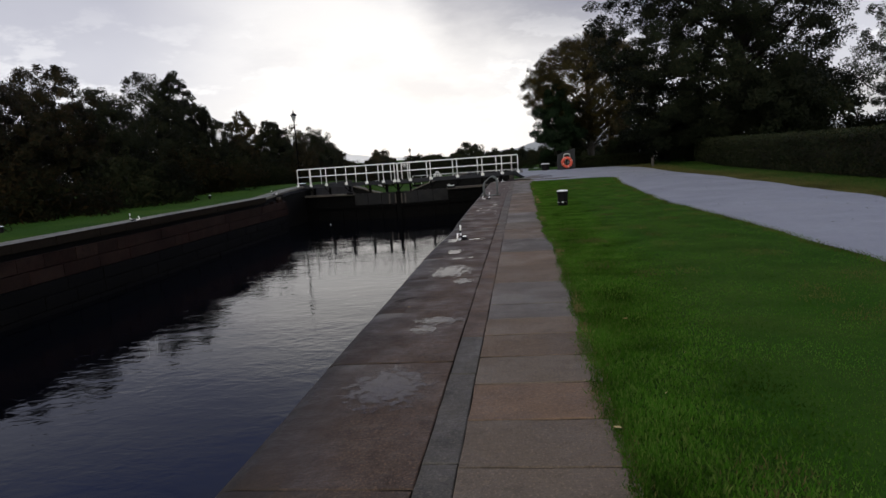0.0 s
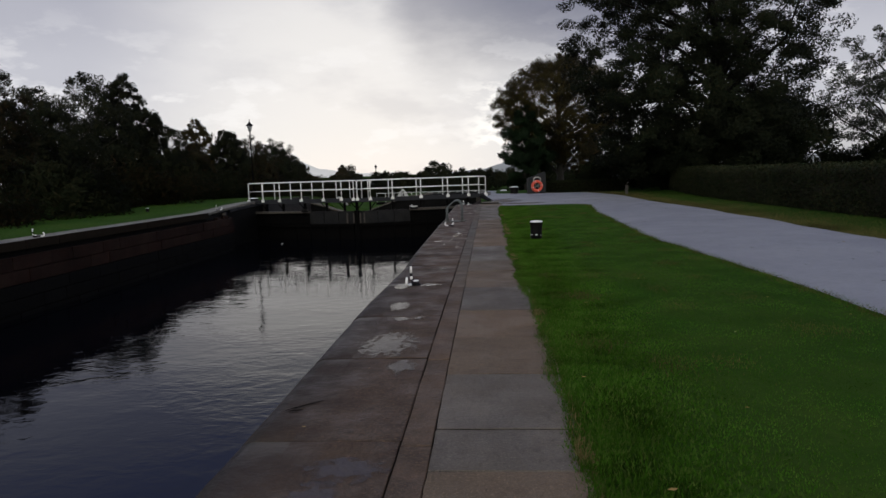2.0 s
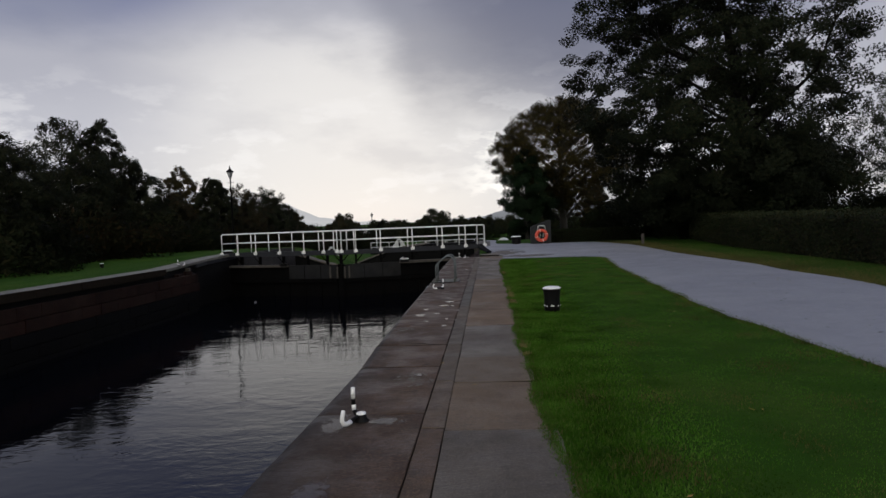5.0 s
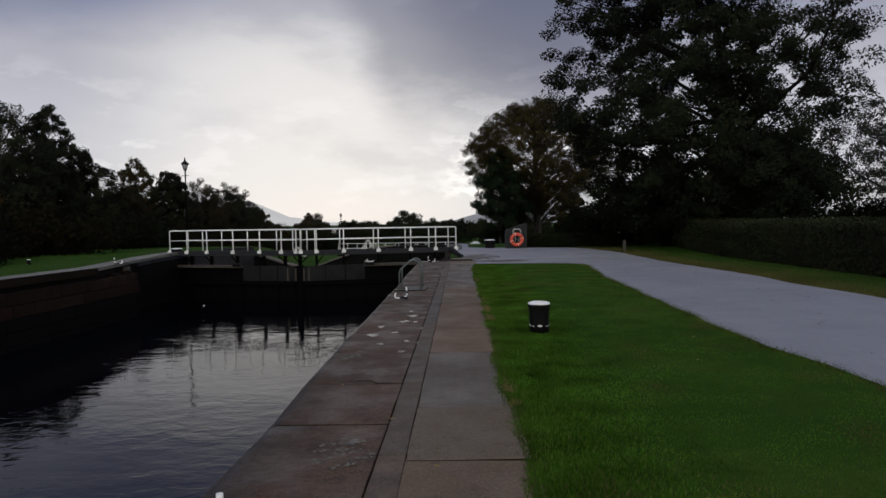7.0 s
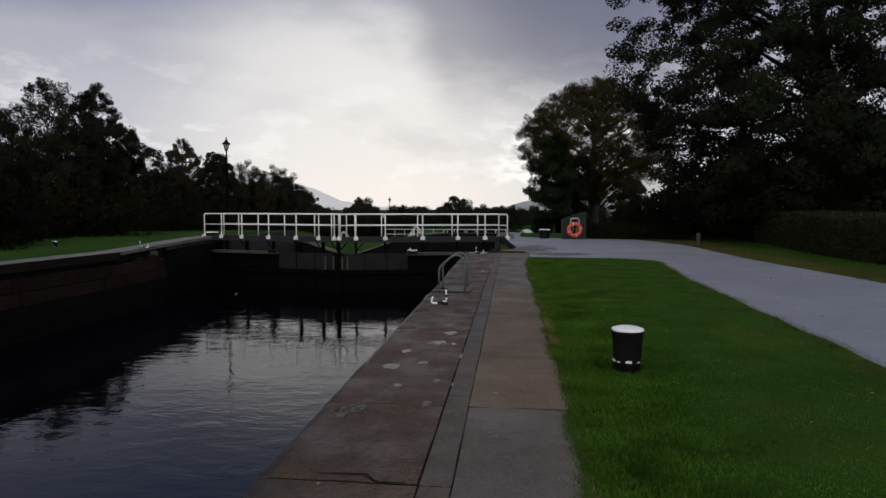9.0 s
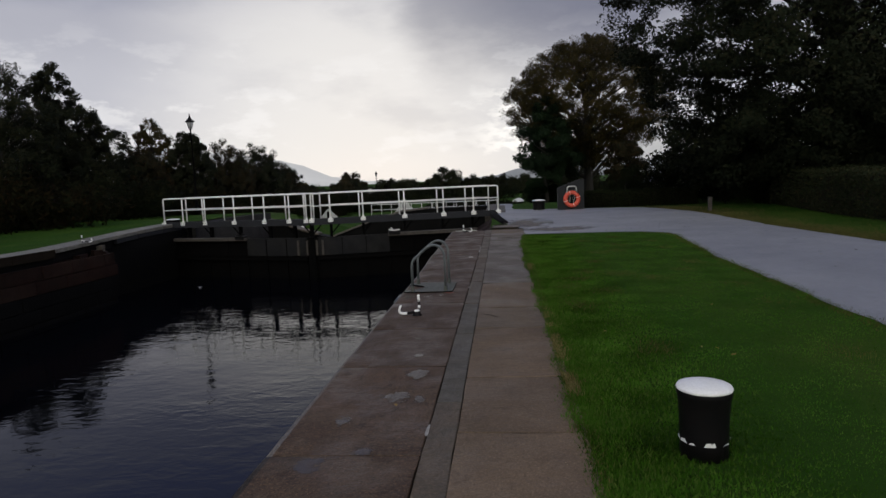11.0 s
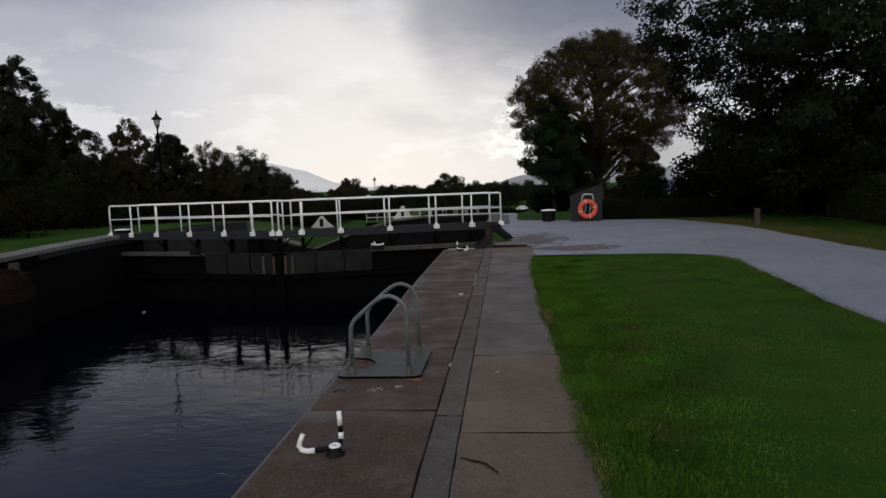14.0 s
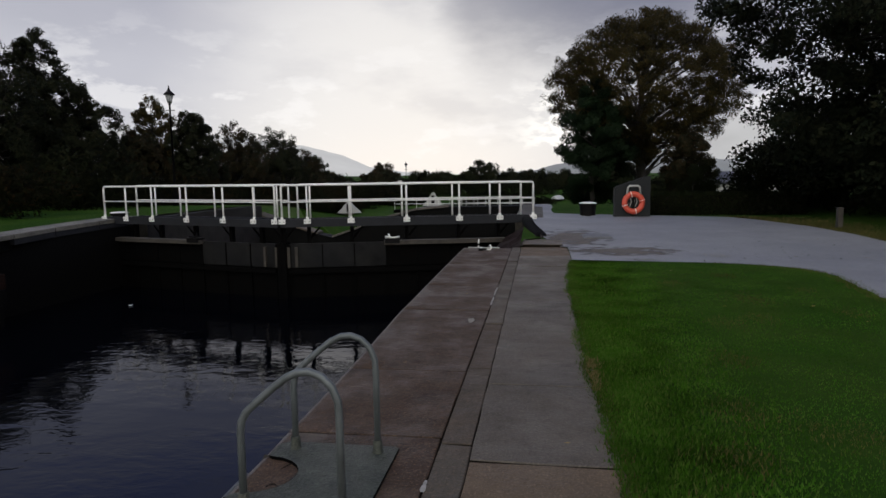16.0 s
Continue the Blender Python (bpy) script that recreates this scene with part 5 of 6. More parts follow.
# ---------------------------------------------------------------- the lower reach beyond the gates
tree_far = [(-42.0, 190.0, 7.2, 4.5, 0, M_LEAF_MIX), (-34.0, 150.0, 4.6, 4.0, 1, M_LEAF_MIX), (-36.0, 165, 4.6, 5.5, 2, M_LEAF_DARK), (-24.0, 175, 4.4, 5.5, 3, M_LEAF_DARK), (-30.0, 180, 4.6, 5.0, 4, M_LEAF_DARK), (-18.0, 182, 4.5, 4.0, 5, M_LEAF_DARK), (-14.6, 186, 7.2, 5.0, 6, M_LEAF_DARK), (-7.0, 190, 5.0, 4.5, 7, M_LEAF_DARK), (-1.0, 178, 4.8, 5.0, 8, M_LEAF_DARK), (5.0, 170, 4.6, 5.0, 9, M_LEAF_DARK), (-48, 140, 5.0, 6, 10, M_LEAF_DARK), (-40, 128, 4.8, 5, 11, M_LEAF_MIX), (12, 120, 5.0, 5, 12, M_LEAF_DARK), (20, 110, 5.2, 5, 13, M_LEAF_DARK), (28, 100, 5.4, 5, 14, M_LEAF_DARK)]
for x, y, h, r, k, m in tree_far:
    tree("distant_tree", x, y, h, r, -1.2, 120 + k, 13000, 0.5, m, "dark distant tree on the lower bank", 110, 0.22, 0.2, 0.2, 0.3, 6, "distant trees")


def house(x, y, turn, w, d, wall_h, roof_h, label, dormer=False):
    z = gz(x, y)
    root = empty("cottage", x, y, z, turn)
    tagged(root, label, "house")
    bm = bmesh.new()
    box(bm, -w / 2, w / 2, -d / 2, d / 2, -0.3, wall_h)
    for s in (-1, 1):
        vs = [bm.verts.new((s * w / 2, -d / 2, wall_h)), bm.verts.new((s * w / 2, d / 2, wall_h)), bm.verts.new((s * w / 2, 0, wall_h + roof_h))]
        bm.faces.new(vs)
    part("wall", bm, M_HARL, root, "white harled wall")
    bm = bmesh.new()
    e = 0.3
    for s in (-1, 1):
        p = [(-w / 2 - e, s * (d / 2 + e), wall_h - e * roof_h / (d / 2) + 0.03), (w / 2 + e, s * (d / 2 + e), wall_h - e * roof_h / (d / 2) + 0.03), (w / 2 + e, 0, wall_h + roof_h + 0.05), (-w / 2 - e, 0, wall_h + roof_h + 0.05)]
        lo = [bm.verts.new(q) for q in p]
        hi = [bm.verts.new((a, b, c + 0.14)) for a, b, c in p]
        bm.faces.new(hi)
        bm.faces.new(lo[::-1])
        for k in range(4):
            bm.faces.new((lo[k], lo[(k + 1) % 4], hi[(k + 1) % 4], hi[k]))
    bmesh.ops.recalc_face_normals(bm, faces=bm.faces)
    roof = part("roof", bm, M_ROOF, root, "dark slate roof")
    for s in (-1, 1):
        part("chimney", boxm(s * (w / 2 - 0.5) - 0.35, s * (w / 2 - 0.5) + 0.35, -0.3, 0.3, wall_h + roof_h - 0.4, wall_h + roof_h + 0.8, 0.02), M_HARL, roof)
    for k in range(3):
        xx = -w / 3 + k * w / 3
        win = part("window", boxm(xx - 0.5, xx + 0.5, -d / 2 - 0.03, -d / 2 + 0.02, 0.9, wall_h - 0.25, 0.01), M_WHITE, root, "white window frame")
        part("pane", boxm(xx - 0.42, xx + 0.42, -d / 2 - 0.05, -d / 2 - 0.031, 0.98, wall_h - 0.33), M_GLASSDARK, win)
    return root


house(-27.0, 122.0, 8, 9.5, 5.0, 1.0, 1.2, "long low building with dark slate roof")
house(19.4, 84.0, -10, 9.0, 6.5, 2.5, 0.9, "white bungalow with slate roof behind the gardens")


def pitched_cover(x, y, turn, w, h, label):
    """A boat laid up under a pitched canvas tent, a black panel for the shade in its open front flap."""
    root = empty("pitched_boat_cover", x, y, gz(x, y), turn)
    tagged(root, label, "boat cover", "boats ashore")
    bm = bmesh.new()
    L = 4.2
    a = [bm.verts.new(p) for p in ((-w / 2, 0, 0.15), (-w * 0.30, 0, h * 0.45), (-w * 0.05, 0, h), (w * 0.05, 0, h), (w * 0.30, 0, h * 0.45), (w / 2, 0, 0.15))]
    e = [bm.verts.new((v.co.x * 0.9, L, v.co.z * 0.92)) for v in a]
    for k in range(5):
        bm.faces.new((a[k], a[k + 1], e[k + 1], e[k]))
    bm.faces.new(a)
    bm.faces.new(e[::-1])
    bmesh.ops.recalc_face_normals(bm, faces=bm.faces)
    part("canvas", bm, M_CANVAS, root, "white canvas pitched over a ridge")
    part("flap_opening", boxm(-0.22, 0.16, -0.03, 0.02, h * 0.20, h * 0.80, 0.01), M_BLACK, root, "dark open flap")
    part("keel_block", boxm(-0.5, 0.5, 0.2, 3.8, -0.1, 0.25, 0.02), M_TIMBER, root)
    return root


def covered_boat(x, y, turn, length, height, label):
    root = empty("covered_boat", x, y, gz(x, y), turn)
    tagged(root, label, "boat", "boats ashore")
    bm = bmesh.new()
    n = 12
    rows = []
    for i in range(n + 1):
        u = i / n
        w = 0.85 * math.sin(math.pi * min(1, 0.12 + 0.86 * u)) ** 0.6
        h = height * (0.45 + 0.55 * math.sin(math.pi * (0.1 + 0.8 * u)))
        rows.append([bm.verts.new((length * (u - 0.5), w * c, 0.35 + max(0.0, h * s))) for c, s in ((-1, 0), (-0.75, 0.45), (-0.3, 0.92), (0, 1), (0.3, 0.92), (0.75, 0.45), (1, 0))])
    for a, b in zip(rows, rows[1:]):
        for k in range(6):
            bm.faces.new((a[k], a[k + 1], b[k + 1], b[k]))
    for r in (rows[0], rows[-1]):
        bm.faces.new(r)
    bmesh.ops.recalc_face_normals(bm, faces=bm.faces)
    part("cover", bm, M_CANVAS, root, "white canvas cover")
    bm = bmesh.new()
    rows = []
    for i in range(n + 1):
        u = i / n
        w = 0.85 * math.sin(math.pi * min(1, 0.12 + 0.86 * u)) ** 0.6
        rows.append([bm.verts.new((length * (u - 0.5), w * c, z)) for c, z in ((-0.99, 0.36), (-0.8, 0.12), (0, 0.0), (0.8, 0.12), (0.99, 0.36))])
    for a, b in zip(rows, rows[1:]):
        for k in range(4):
            bm.faces.new((a[k], a[k + 1], b[k + 1], b[k]))
    bmesh.ops.recalc_face_normals(bm, faces=bm.faces)
    part("hull", bm, M_BLACK, root, "dark hull")
    return root


pitched_cover(-18.9, 81.0, 16, 2.5, 1.35, "small boat under a low white canvas cover on the grass")

pitched_cover(-12.6, 95.0, 9, 2.6, 1.75, "boat laid up under a pitched white canvas cover")
covered_boat(2.6, 108.0, 70, 3.4, 0.5, "white covered boat beside the lower path")


def far_railing(x0, x1, y, z, label):
    """White railings on the next pair of gates down the flight."""
    root = empty("far_gate_railing", x0, y, z)
    tagged(root, label, "railing", "railings of the next gates")
    w = x1 - x0
    for zz in (0.55, 1.1):
        part("rail", tube(bmesh.new(), [(0, 0, zz), (w, 0, zz)], 0.035, 6), M_WHITE, root)
    for k in range(7):
        part("post", tube(bmesh.new(), [(w * k / 6, 0, 0), (w * k / 6, 0, 1.12)], 0.03, 6), M_WHITE, root)
    part("deck", boxm(-0.1, w + 0.1, -0.1, 1.0, -0.3, 0.0), M_STEEL, root)
    part("leaf", boxm(0.0, w, 0.3, 0.7, -4.0, -0.6), M_STEEL, root)
    return root


far_railing(-13.8, -7.3, 79.5, -1.75, "white railing of the next lock gate leaf on the far side")
far_railing(-7.2, -0.4, 79.5, -1.75, "white railing of the next lock gate leaf on the path side")
far_railing(-7.2, -0.4, 83.0, -1.85, "white railing of a footbridge on the next gates")

for i, (x, y, h, r) in enumerate(((-24, 128, 3.2, 6.5), (-6.5, 99, 1.3, 4.5), (-2.0, 101, 1.2, 4.0), (-18, 101, 1.5, 4.0), (-17, 134, 3.0, 6.5), (-9, 140, 2.9, 6.5), (-1, 136, 2.9, 6.5), (-33, 122, 3.4, 6.5), (-31, 112, 2.8, 5), (7, 112, 2.6, 4.5), (13, 100, 2.6, 4.5))):
    tree("far_hedgerow", x, y, h, r, -0.8, 150 + i, 6000, 0.34, M_LEAF_DARK, "dark low hedgerow beyond the lower gates", 60, 0.25, 0.08, 0.0, 0.2, 4, "hedgerows beyond the lower gates", category="hedge")

# low coping along the lower chamber
for name, a, b in (("trim_lower_coping_east", RR - 0.35, RR + 0.55), ("trim_lower_coping_west", RL - 0.55, RL + 0.35)):
    bm = bmesh.new()
    ys = [YEND + 0.02, 43, 46, 49.4]
    vs = [[bm.verts.new((xx, y, gz(-5, y) + 0.03 - dz)) for xx, dz in ((a, 3.2), (a, 0.0), (b, 0.0), (b, 3.2))] for y in ys]
    for p, q in zip(vs, vs[1:]):
        for k in range(3):
            bm.faces.new((p[k], q[k], q[k + 1], p[k + 1]))
    bm.faces.new(vs[0])
    bmesh.ops.recalc_face_normals(bm, faces=bm.faces)
    tagged(part(name, bm, M_LOWERSTONE if name.endswith("west") else M_CHANNEL_GREY), "grey worn stone coping of the lower chamber", "coping", kind="structure")

# wing walls across the foot of the lower chamber, their tops sloping to the middle
for name, prof in (("wing_wall_east", [(-10.1, -1.45), (-8.4, -0.86), (-7.1, -0.42), (-5.8, -0.10), (-4.2, 0.04), (-0.45, 0.08)]), ("wing_wall_west", [(-14.1, -0.30), (-13.0, -0.62), (-11.9, -1.0), (-10.9, -1.28), (-10.1, -1.45)])):
    bm = bmesh.new()
    top = [(bm.verts.new((x, 49.6, z)), bm.verts.new((x, 50.4, z + 0.02)), bm.verts.new((x, 49.6, -5.3)), bm.verts.new((x, 50.4, -5.3))) for x, z in prof]
    for p, q in zip(top, top[1:]):
        for f in ((p[0], q[0], q[1], p[1]), (p[2], q[2], q[0], p[0]), (p[1], q[1], q[3], p[3])):
            bm.faces.new(f)
    bmesh.ops.recalc_face_normals(bm, faces=bm.faces)
    wing = tagged(part(name, bm, M_WETSHADE), "dark stone wing wall with a sloping top below the gates", "wall", kind="structure")
    for k, ((x0, za), (x1, zb)) in enumerate(zip(prof[:-2], prof[1:-1])):
        bm = bmesh.new()
        vs = [bm.verts.new((x, y, z + h)) for x, z in ((x0, za), (x1 - 0.02, zb)) for y in (49.5, 50.5) for h in (0.01, 0.10)]
        for f in ((0, 1, 3, 2), (4, 6, 7, 5), (0, 4, 5, 1), (2, 3, 7, 6), (0, 2, 6, 4), (1, 5, 7, 3)):
            bm.faces.new([vs[i] for i in f])
        bmesh.ops.recalc_face_normals(bm, faces=bm.faces)
        part("coping_stone", bm, M_WORN if name.endswith("east") else M_CHANNEL, wing)

# a scrap of white litter floating before the gates
bm = bmesh.new()
grid = [[bm.verts.new((-11.58 + 0.055 * math.cos(u) * q, 35.7 + 0.075 * math.sin(u) * q, WATER + 0.012 + 0.028 * q * q + 0.012 * math.sin(2 * u))) for u in [2 * math.pi * k / 12 for k in range(12)]] for q in (0.25, 0.6, 1.0)]
bm.faces.new(grid[0][::-1])
for p, q in zip(grid, grid[1:]):
    for k in range(12):
        bm.faces.new((p[k], p[(k + 1) % 12], q[(k + 1) % 12], q[k])).smooth = True
low = [bm.verts.new((v.co.x, v.co.y, v.co.z - 0.008)) for v in grid[-1]]
for k in range(12):
    bm.faces.new((grid[-1][k], grid[-1][(k + 1) % 12], low[(k + 1) % 12], low[k]))
bm.faces.new([bm.verts.new((v.co.x * 0.4 + -11.58 * 0.6, v.co.y * 0.4 + 35.7 * 0.6, WATER + 0.004)) for v in low])
keel = bm.verts[:][-12:]
for k in range(12):
    bm.faces.new((low[k], low[(k + 1) % 12], keel[(k + 1) % 12], keel[k]))
bmesh.ops.recalc_face_normals(bm, faces=bm.faces)
tagged(part("floating_litter", bm, M_WHITE), "small scrap of white litter floating on the water", "litter")

# ---------------------------------------------------------------- puddles and litter on the quay
def puddle(x, y, rx, ry, seed):
    bm = bmesh.new()
    ring = []
    for k in range(40):
        a = 2 * math.pi * k / 40
        q = 1 + 0.42 * noise.noise((math.cos(a) * 1.4 + seed * 3.3, math.sin(a) * 1.4, seed)) + 0.22 * noise.noise((math.cos(a) * 4 + seed, math.sin(a) * 4, seed * 2.1))
        ring.append(bm.verts.new((1.15 * q * math.cos(a), 1.15 * q * math.sin(a), 0.0)))
    bm.faces.new(ring)
    ob = part("puddle", bm, M_PUDDLE)
    ob.matrix_basis = pose(x, y, 0.006) @ Matrix.Diagonal((rx, ry, 1, 1))
    return tagged(ob, "shallow rain puddle on the worn stone", "puddle", "puddles on the quay")


PUDDLES = [(-0.88, 2.50, 0.30, 0.42), (-0.73, 4.27, 0.24, 0.15), (-0.84, 3.97, 0.15, 0.14), (-0.90, 6.90, 0.27, 0.46), (-0.66, 6.17, 0.13, 0.20), (-1.03, 8.66, 0.13, 0.27), (-1.19, 10.06, 0.12, 0.24), (-0.77, 10.14, 0.16, 0.11), (-0.91, 7.96, 0.11, 0.09), (-0.70, 8.02, 0.06, 0.08), (-0.67, 11.72, 0.05, 0.09), (-0.62, 14.92, 0.055, 0.085), (-0.94, 15.42, 0.05, 0.08), (-0.61, 15.61, 0.04, 0.08), (-1.13, 16.10, 0.10, 0.11), (-0.84, 16.30, 0.07, 0.06), (-1.09, 16.80, 0.06, 0.09), (-0.78, 17.30, 0.11, 0.14), (-0.60, 17.24, 0.05, 0.08), (-0.69, 17.88, 0.11, 0.16), (-0.76, 18.47, 0.06, 0.07), (-0.62, 26.1, 0.05, 0.14)]
for i, (x, y, rx, ry) in enumerate(PUDDLES):
    puddle(x, y, rx, ry, i + 1)


# pale mortar smeared along the coping joint
for i, (y0, y1) in enumerate(((26.95, 27.5), (27.6, 28.2), (22.25, 22.38), (16.54, 16.74), (15.45, 15.56))):
    bm = bmesh.new()
    n = 14
    lft, rgt = [], []
    for k in range(n + 1):
        yy = y0 + (y1 - y0) * k / n
        w = 0.018 * (0.5 + 0.9 * abs(noise.noise((yy * 6, i, 0)))) * math.sin(math.pi * (0.08 + 0.84 * k / n)) ** 0.5
        cx = -0.462 + 0.012 * noise.noise((yy * 3, 7, i))
        lft.append(bm.verts.new((cx - w, yy, 0.0045)))
        rgt.append(bm.verts.new((cx + w, yy, 0.0045)))
    for k in range(n):
        bm.faces.new((lft[k], rgt[k], rgt[k + 1], lft[k + 1]))
    tagged(part("mortar_patch", bm, M_MORTAR), "pale mortar smeared along the coping joint", "mortar patch", "mortar patches")

def crack(points, width, label):
    """A dark split in the stone, widest in the middle."""
    bm = bmesh.new()
    n = 16
    lft, rgt = [], []
    for k in range(n + 1):
        u = k / n * (len(points) - 1)
        i = min(int(u), len(points) - 2)
        f = u - i
        x = points[i][0] + (points[i + 1][0] - points[i][0]) * f + 0.006 * noise.noise((k * 0.9, points[0][1], 1.0))
        y = points[i][1] + (points[i + 1][1] - points[i][1]) * f + 0.010 * noise.noise((k * 0.7, points[0][1], 8.0))
        w = width * (0.35 + 0.65 * math.sin(math.pi * k / n)) * 0.5
        lft.append(bm.verts.new((x, y - w, 0.0075)))
        rgt.append(bm.verts.new((x + 0.3 * w, y + w, 0.0075)))
    for k in range(n):
        bm.faces.new((lft[k], lft[k + 1], rgt[k + 1], rgt[k]))
    return tagged(part("stone_crack", bm, M_JOINT), label, "crack", "cracks in the quay stones")


crack([(-1.10, 13.47), (-0.80, 13.49), (-0.71, 13.38), (-0.53, 13.39)], 0.030, "dark stepped crack across a coping stone")
crack([(-1.36, 5.16), (-1.25, 5.26), (-1.13, 5.36)], 0.045, "slanting gouge worn in the coping edge")
crack([(-1.34, 5.15), (-1.23, 5.17)], 0.030, "short gouge worn in the coping edge")
crack([(-0.23, 20.29), (-0.08, 20.21), (0.005, 20.08)], 0.030, "curved hairline crack in a paving slab")


def lichen(x, y, rx, ry, n, seed, mat, label, z=0.0075, big=1.0):
    """A scatter of small pale blotches on the stone or the tarmac."""
    r = random.Random(seed)
    bm = bmesh.new()
    for _ in range(n):
        a, q = r.uniform(0, 2 * math.pi), math.sqrt(r.random())
        cx, cy, w = x + rx * q * math.cos(a), y + ry * q * math.sin(a), r.uniform(0.006, 0.022) * big
        bm.faces.new([bm.verts.new((cx + w * r.uniform(0.5, 1.3) * math.cos(k * math.pi / 3), cy + 1.3 * w * r.uniform(0.5, 1.3) * math.sin(k * math.pi / 3), z)) for k in range(6)])
    return tagged(part("lichen_patch", bm, mat), label, "lichen", kind="stuff")


M_LICHEN = material("pale_lichen", (0.14, 0.14, 0.115), 0.9, second=(0.09, 0.09, 0.07), scale=30, amount=0.9)
lichen(-1.19, 14.66, 0.13, 0.16, 55, 1, M_LICHEN, "pale grey lichen growing on the coping stone")
lichen(-1.03, 21.58, 0.07, 0.05, 14, 2, M_MORTAR, "pale scuff marks on the coping before the ladder")
lichen(-0.84, 21.66, 0.04, 0.03, 7, 3, M_MORTAR, "pale scuff marks on the coping before the ladder")
lichen(-1.32, 21.60, 0.09, 0.07, 26, 4, M_LICHEN, "pale worn blotches on the coping edge")
lichen(-0.70, 11.50, 0.22, 0.30, 60, 5, M_LICHEN, "pale grit and blotches on a rough coping stone")
lichen(-0.84, 19.14, 0.06, 0.05, 8, 6, M_LICHEN, "pale blotches on the coping stone")

# pale flecks stand for the sky reflected in puddles on the path
lichen(2.03, 31.13, 0.22, 0.07, 40, 7, M_MORTAR, "pale flecks painted as sky shine at the path edge", gz(2.0, 31.1) + 0.034, 1.5)
lichen(3.45, 31.75, 0.24, 0.30, 44, 8, M_MORTAR, "pale flecks painted as sky shine on the damp tarmac", gz(3.4, 31.9) + 0.042, 1.6)


def trodden(x, y, rx, ry):
    """Brown grit trodden into the tarmac where the quay ends."""
    def ground(u, v):
        a, b = road_left(v), road_right(v)
        return gz(u, v) + 0.018 + 0.035 * math.sin(math.pi * min(1.0, max(0.0, (u - a) / (b - a)))) * (1 if v < 31 else 0.4)

    z0 = ground(x, y)
    bm = bmesh.new()
    rings = [[bm.verts.new((q * math.cos(a), q * math.sin(a), ground(x + rx * q * math.cos(a), y + ry * q * math.sin(a)) - z0)) for a in [2 * math.pi * k / 28 for k in range(28)]] for q in (0.2, 0.5, 0.8, 1.1, 1.35)]
    bm.faces.new(rings[0])
    for p, q in zip(rings, rings[1:]):
        for k in range(28):
            bm.faces.new((p[k], q[k], q[(k + 1) % 28], p[(k + 1) % 28])).smooth = True
    ob = part("trodden_grit", bm, M_DIRT)
    ob.matrix_basis = pose(x, y, z0) @ Matrix.Diagonal((rx, ry, 1, 1))
    return tagged(ob, "brown grit trodden over the tarmac at the quay end", "grit", kind="stuff")


trodden(0.95, 34.6, 0.75, 1.5)
trodden(1.75, 32.4, 1.05, 0.70)

# a sprayed survey mark beside the ladder plate
bm = bmesh.new()
ring = []
for k in range(36):
    ang = 2 * math.pi * k / 36
    q = 1 + 0.5 * noise.noise((math.cos(ang) * 2.2, math.sin(ang) * 2.2, 4.4)) + 0.35 * noise.noise((math.cos(ang) * 6, math.sin(ang) * 6, 1.0))
    ring.append(bm.verts.new((0.075 * q * math.cos(ang), 0.035 * q * math.sin(ang), 0)))
bm.faces.new(ring)
mark = part("paint_mark", bm, M_PAINTMARK)
mark.matrix_basis = pose(-0.722, 21.845, 0.007)
tagged(mark, "small faded orange paint mark on the coping stone", "paint mark")


M_COVER = material("dark_access_cover", (0.125, 0.128, 0.142), 0.6, second=(0.090, 0.092, 0.100), scale=6, amount=0.8, bump=0.3)
cover = empty("access_cover", 1.5, 34.9, gz(1.5, 34.9) + 0.03)
tagged(cover, "dark rectangular access cover set in the tarmac", "access cover")
part("frame", boxm(-0.33, 0.33, -0.42, 0.42, -0.05, 0.010, 0.004), M_COVER, cover)
part("lid", boxm(-0.29, 0.29, -0.38, 0.38, -0.04, 0.016, 0.004), M_COVER, cover)


def scatter_leaves():
    r = np.random.default_rng(31)
    pts = []
    for _ in range(70):
        x, y = r.uniform(-1.2, 4.0), r.uniform(1, 30)
        pts.append((x, y, 0.012 if x < 0.6 else 0.03))
    for _ in range(60):
        x, y = r.uniform(4.6, 7.8), r.uniform(4, 42)
        pts.append((x, y, gz(x, y) + 0.05))
    c = np.array(pts)
    q = leaf_quads(c, 0.055, r, 0.9)
    q[:, :, 2] = c[:, None, 2] + (q[:, :, 2] - c[:, None, 2]) * 0.25
    return tagged(part("fallen_leaves", array_mesh("fallen_leaves", q), M_LEAFLITTER), "scattered small pale fallen leaves", "leaves", kind="stuff")


scatter_leaves()


def path_litter():
    """Small dark leaves and twigs blown over the tarmac."""
    r = np.random.default_rng(41)
    y = np.concatenate([r.uniform(8, 41, 150), r.uniform(30.8, 33.0, 50)])
    x = np.concatenate([r.uniform(4.6, 7.6, 150), r.uniform(1.0, 5.5, 50)])
    c = np.stack([x, y, [gz(a, b) + 0.052 for a, b in zip(x, y)]], axis=1)
    q = leaf_quads(c, 0.075, r, 0.9)
    q[:, :, 2] = c[:, None, 2] + (q[:, :, 2] - c[:, None, 2]) * 0.2
    return tagged(part("blown_leaves", array_mesh("blown_leaves", q), M_BARK), "dark wet leaves blown over the tarmac", "leaves", kind="stuff")


path_litter()

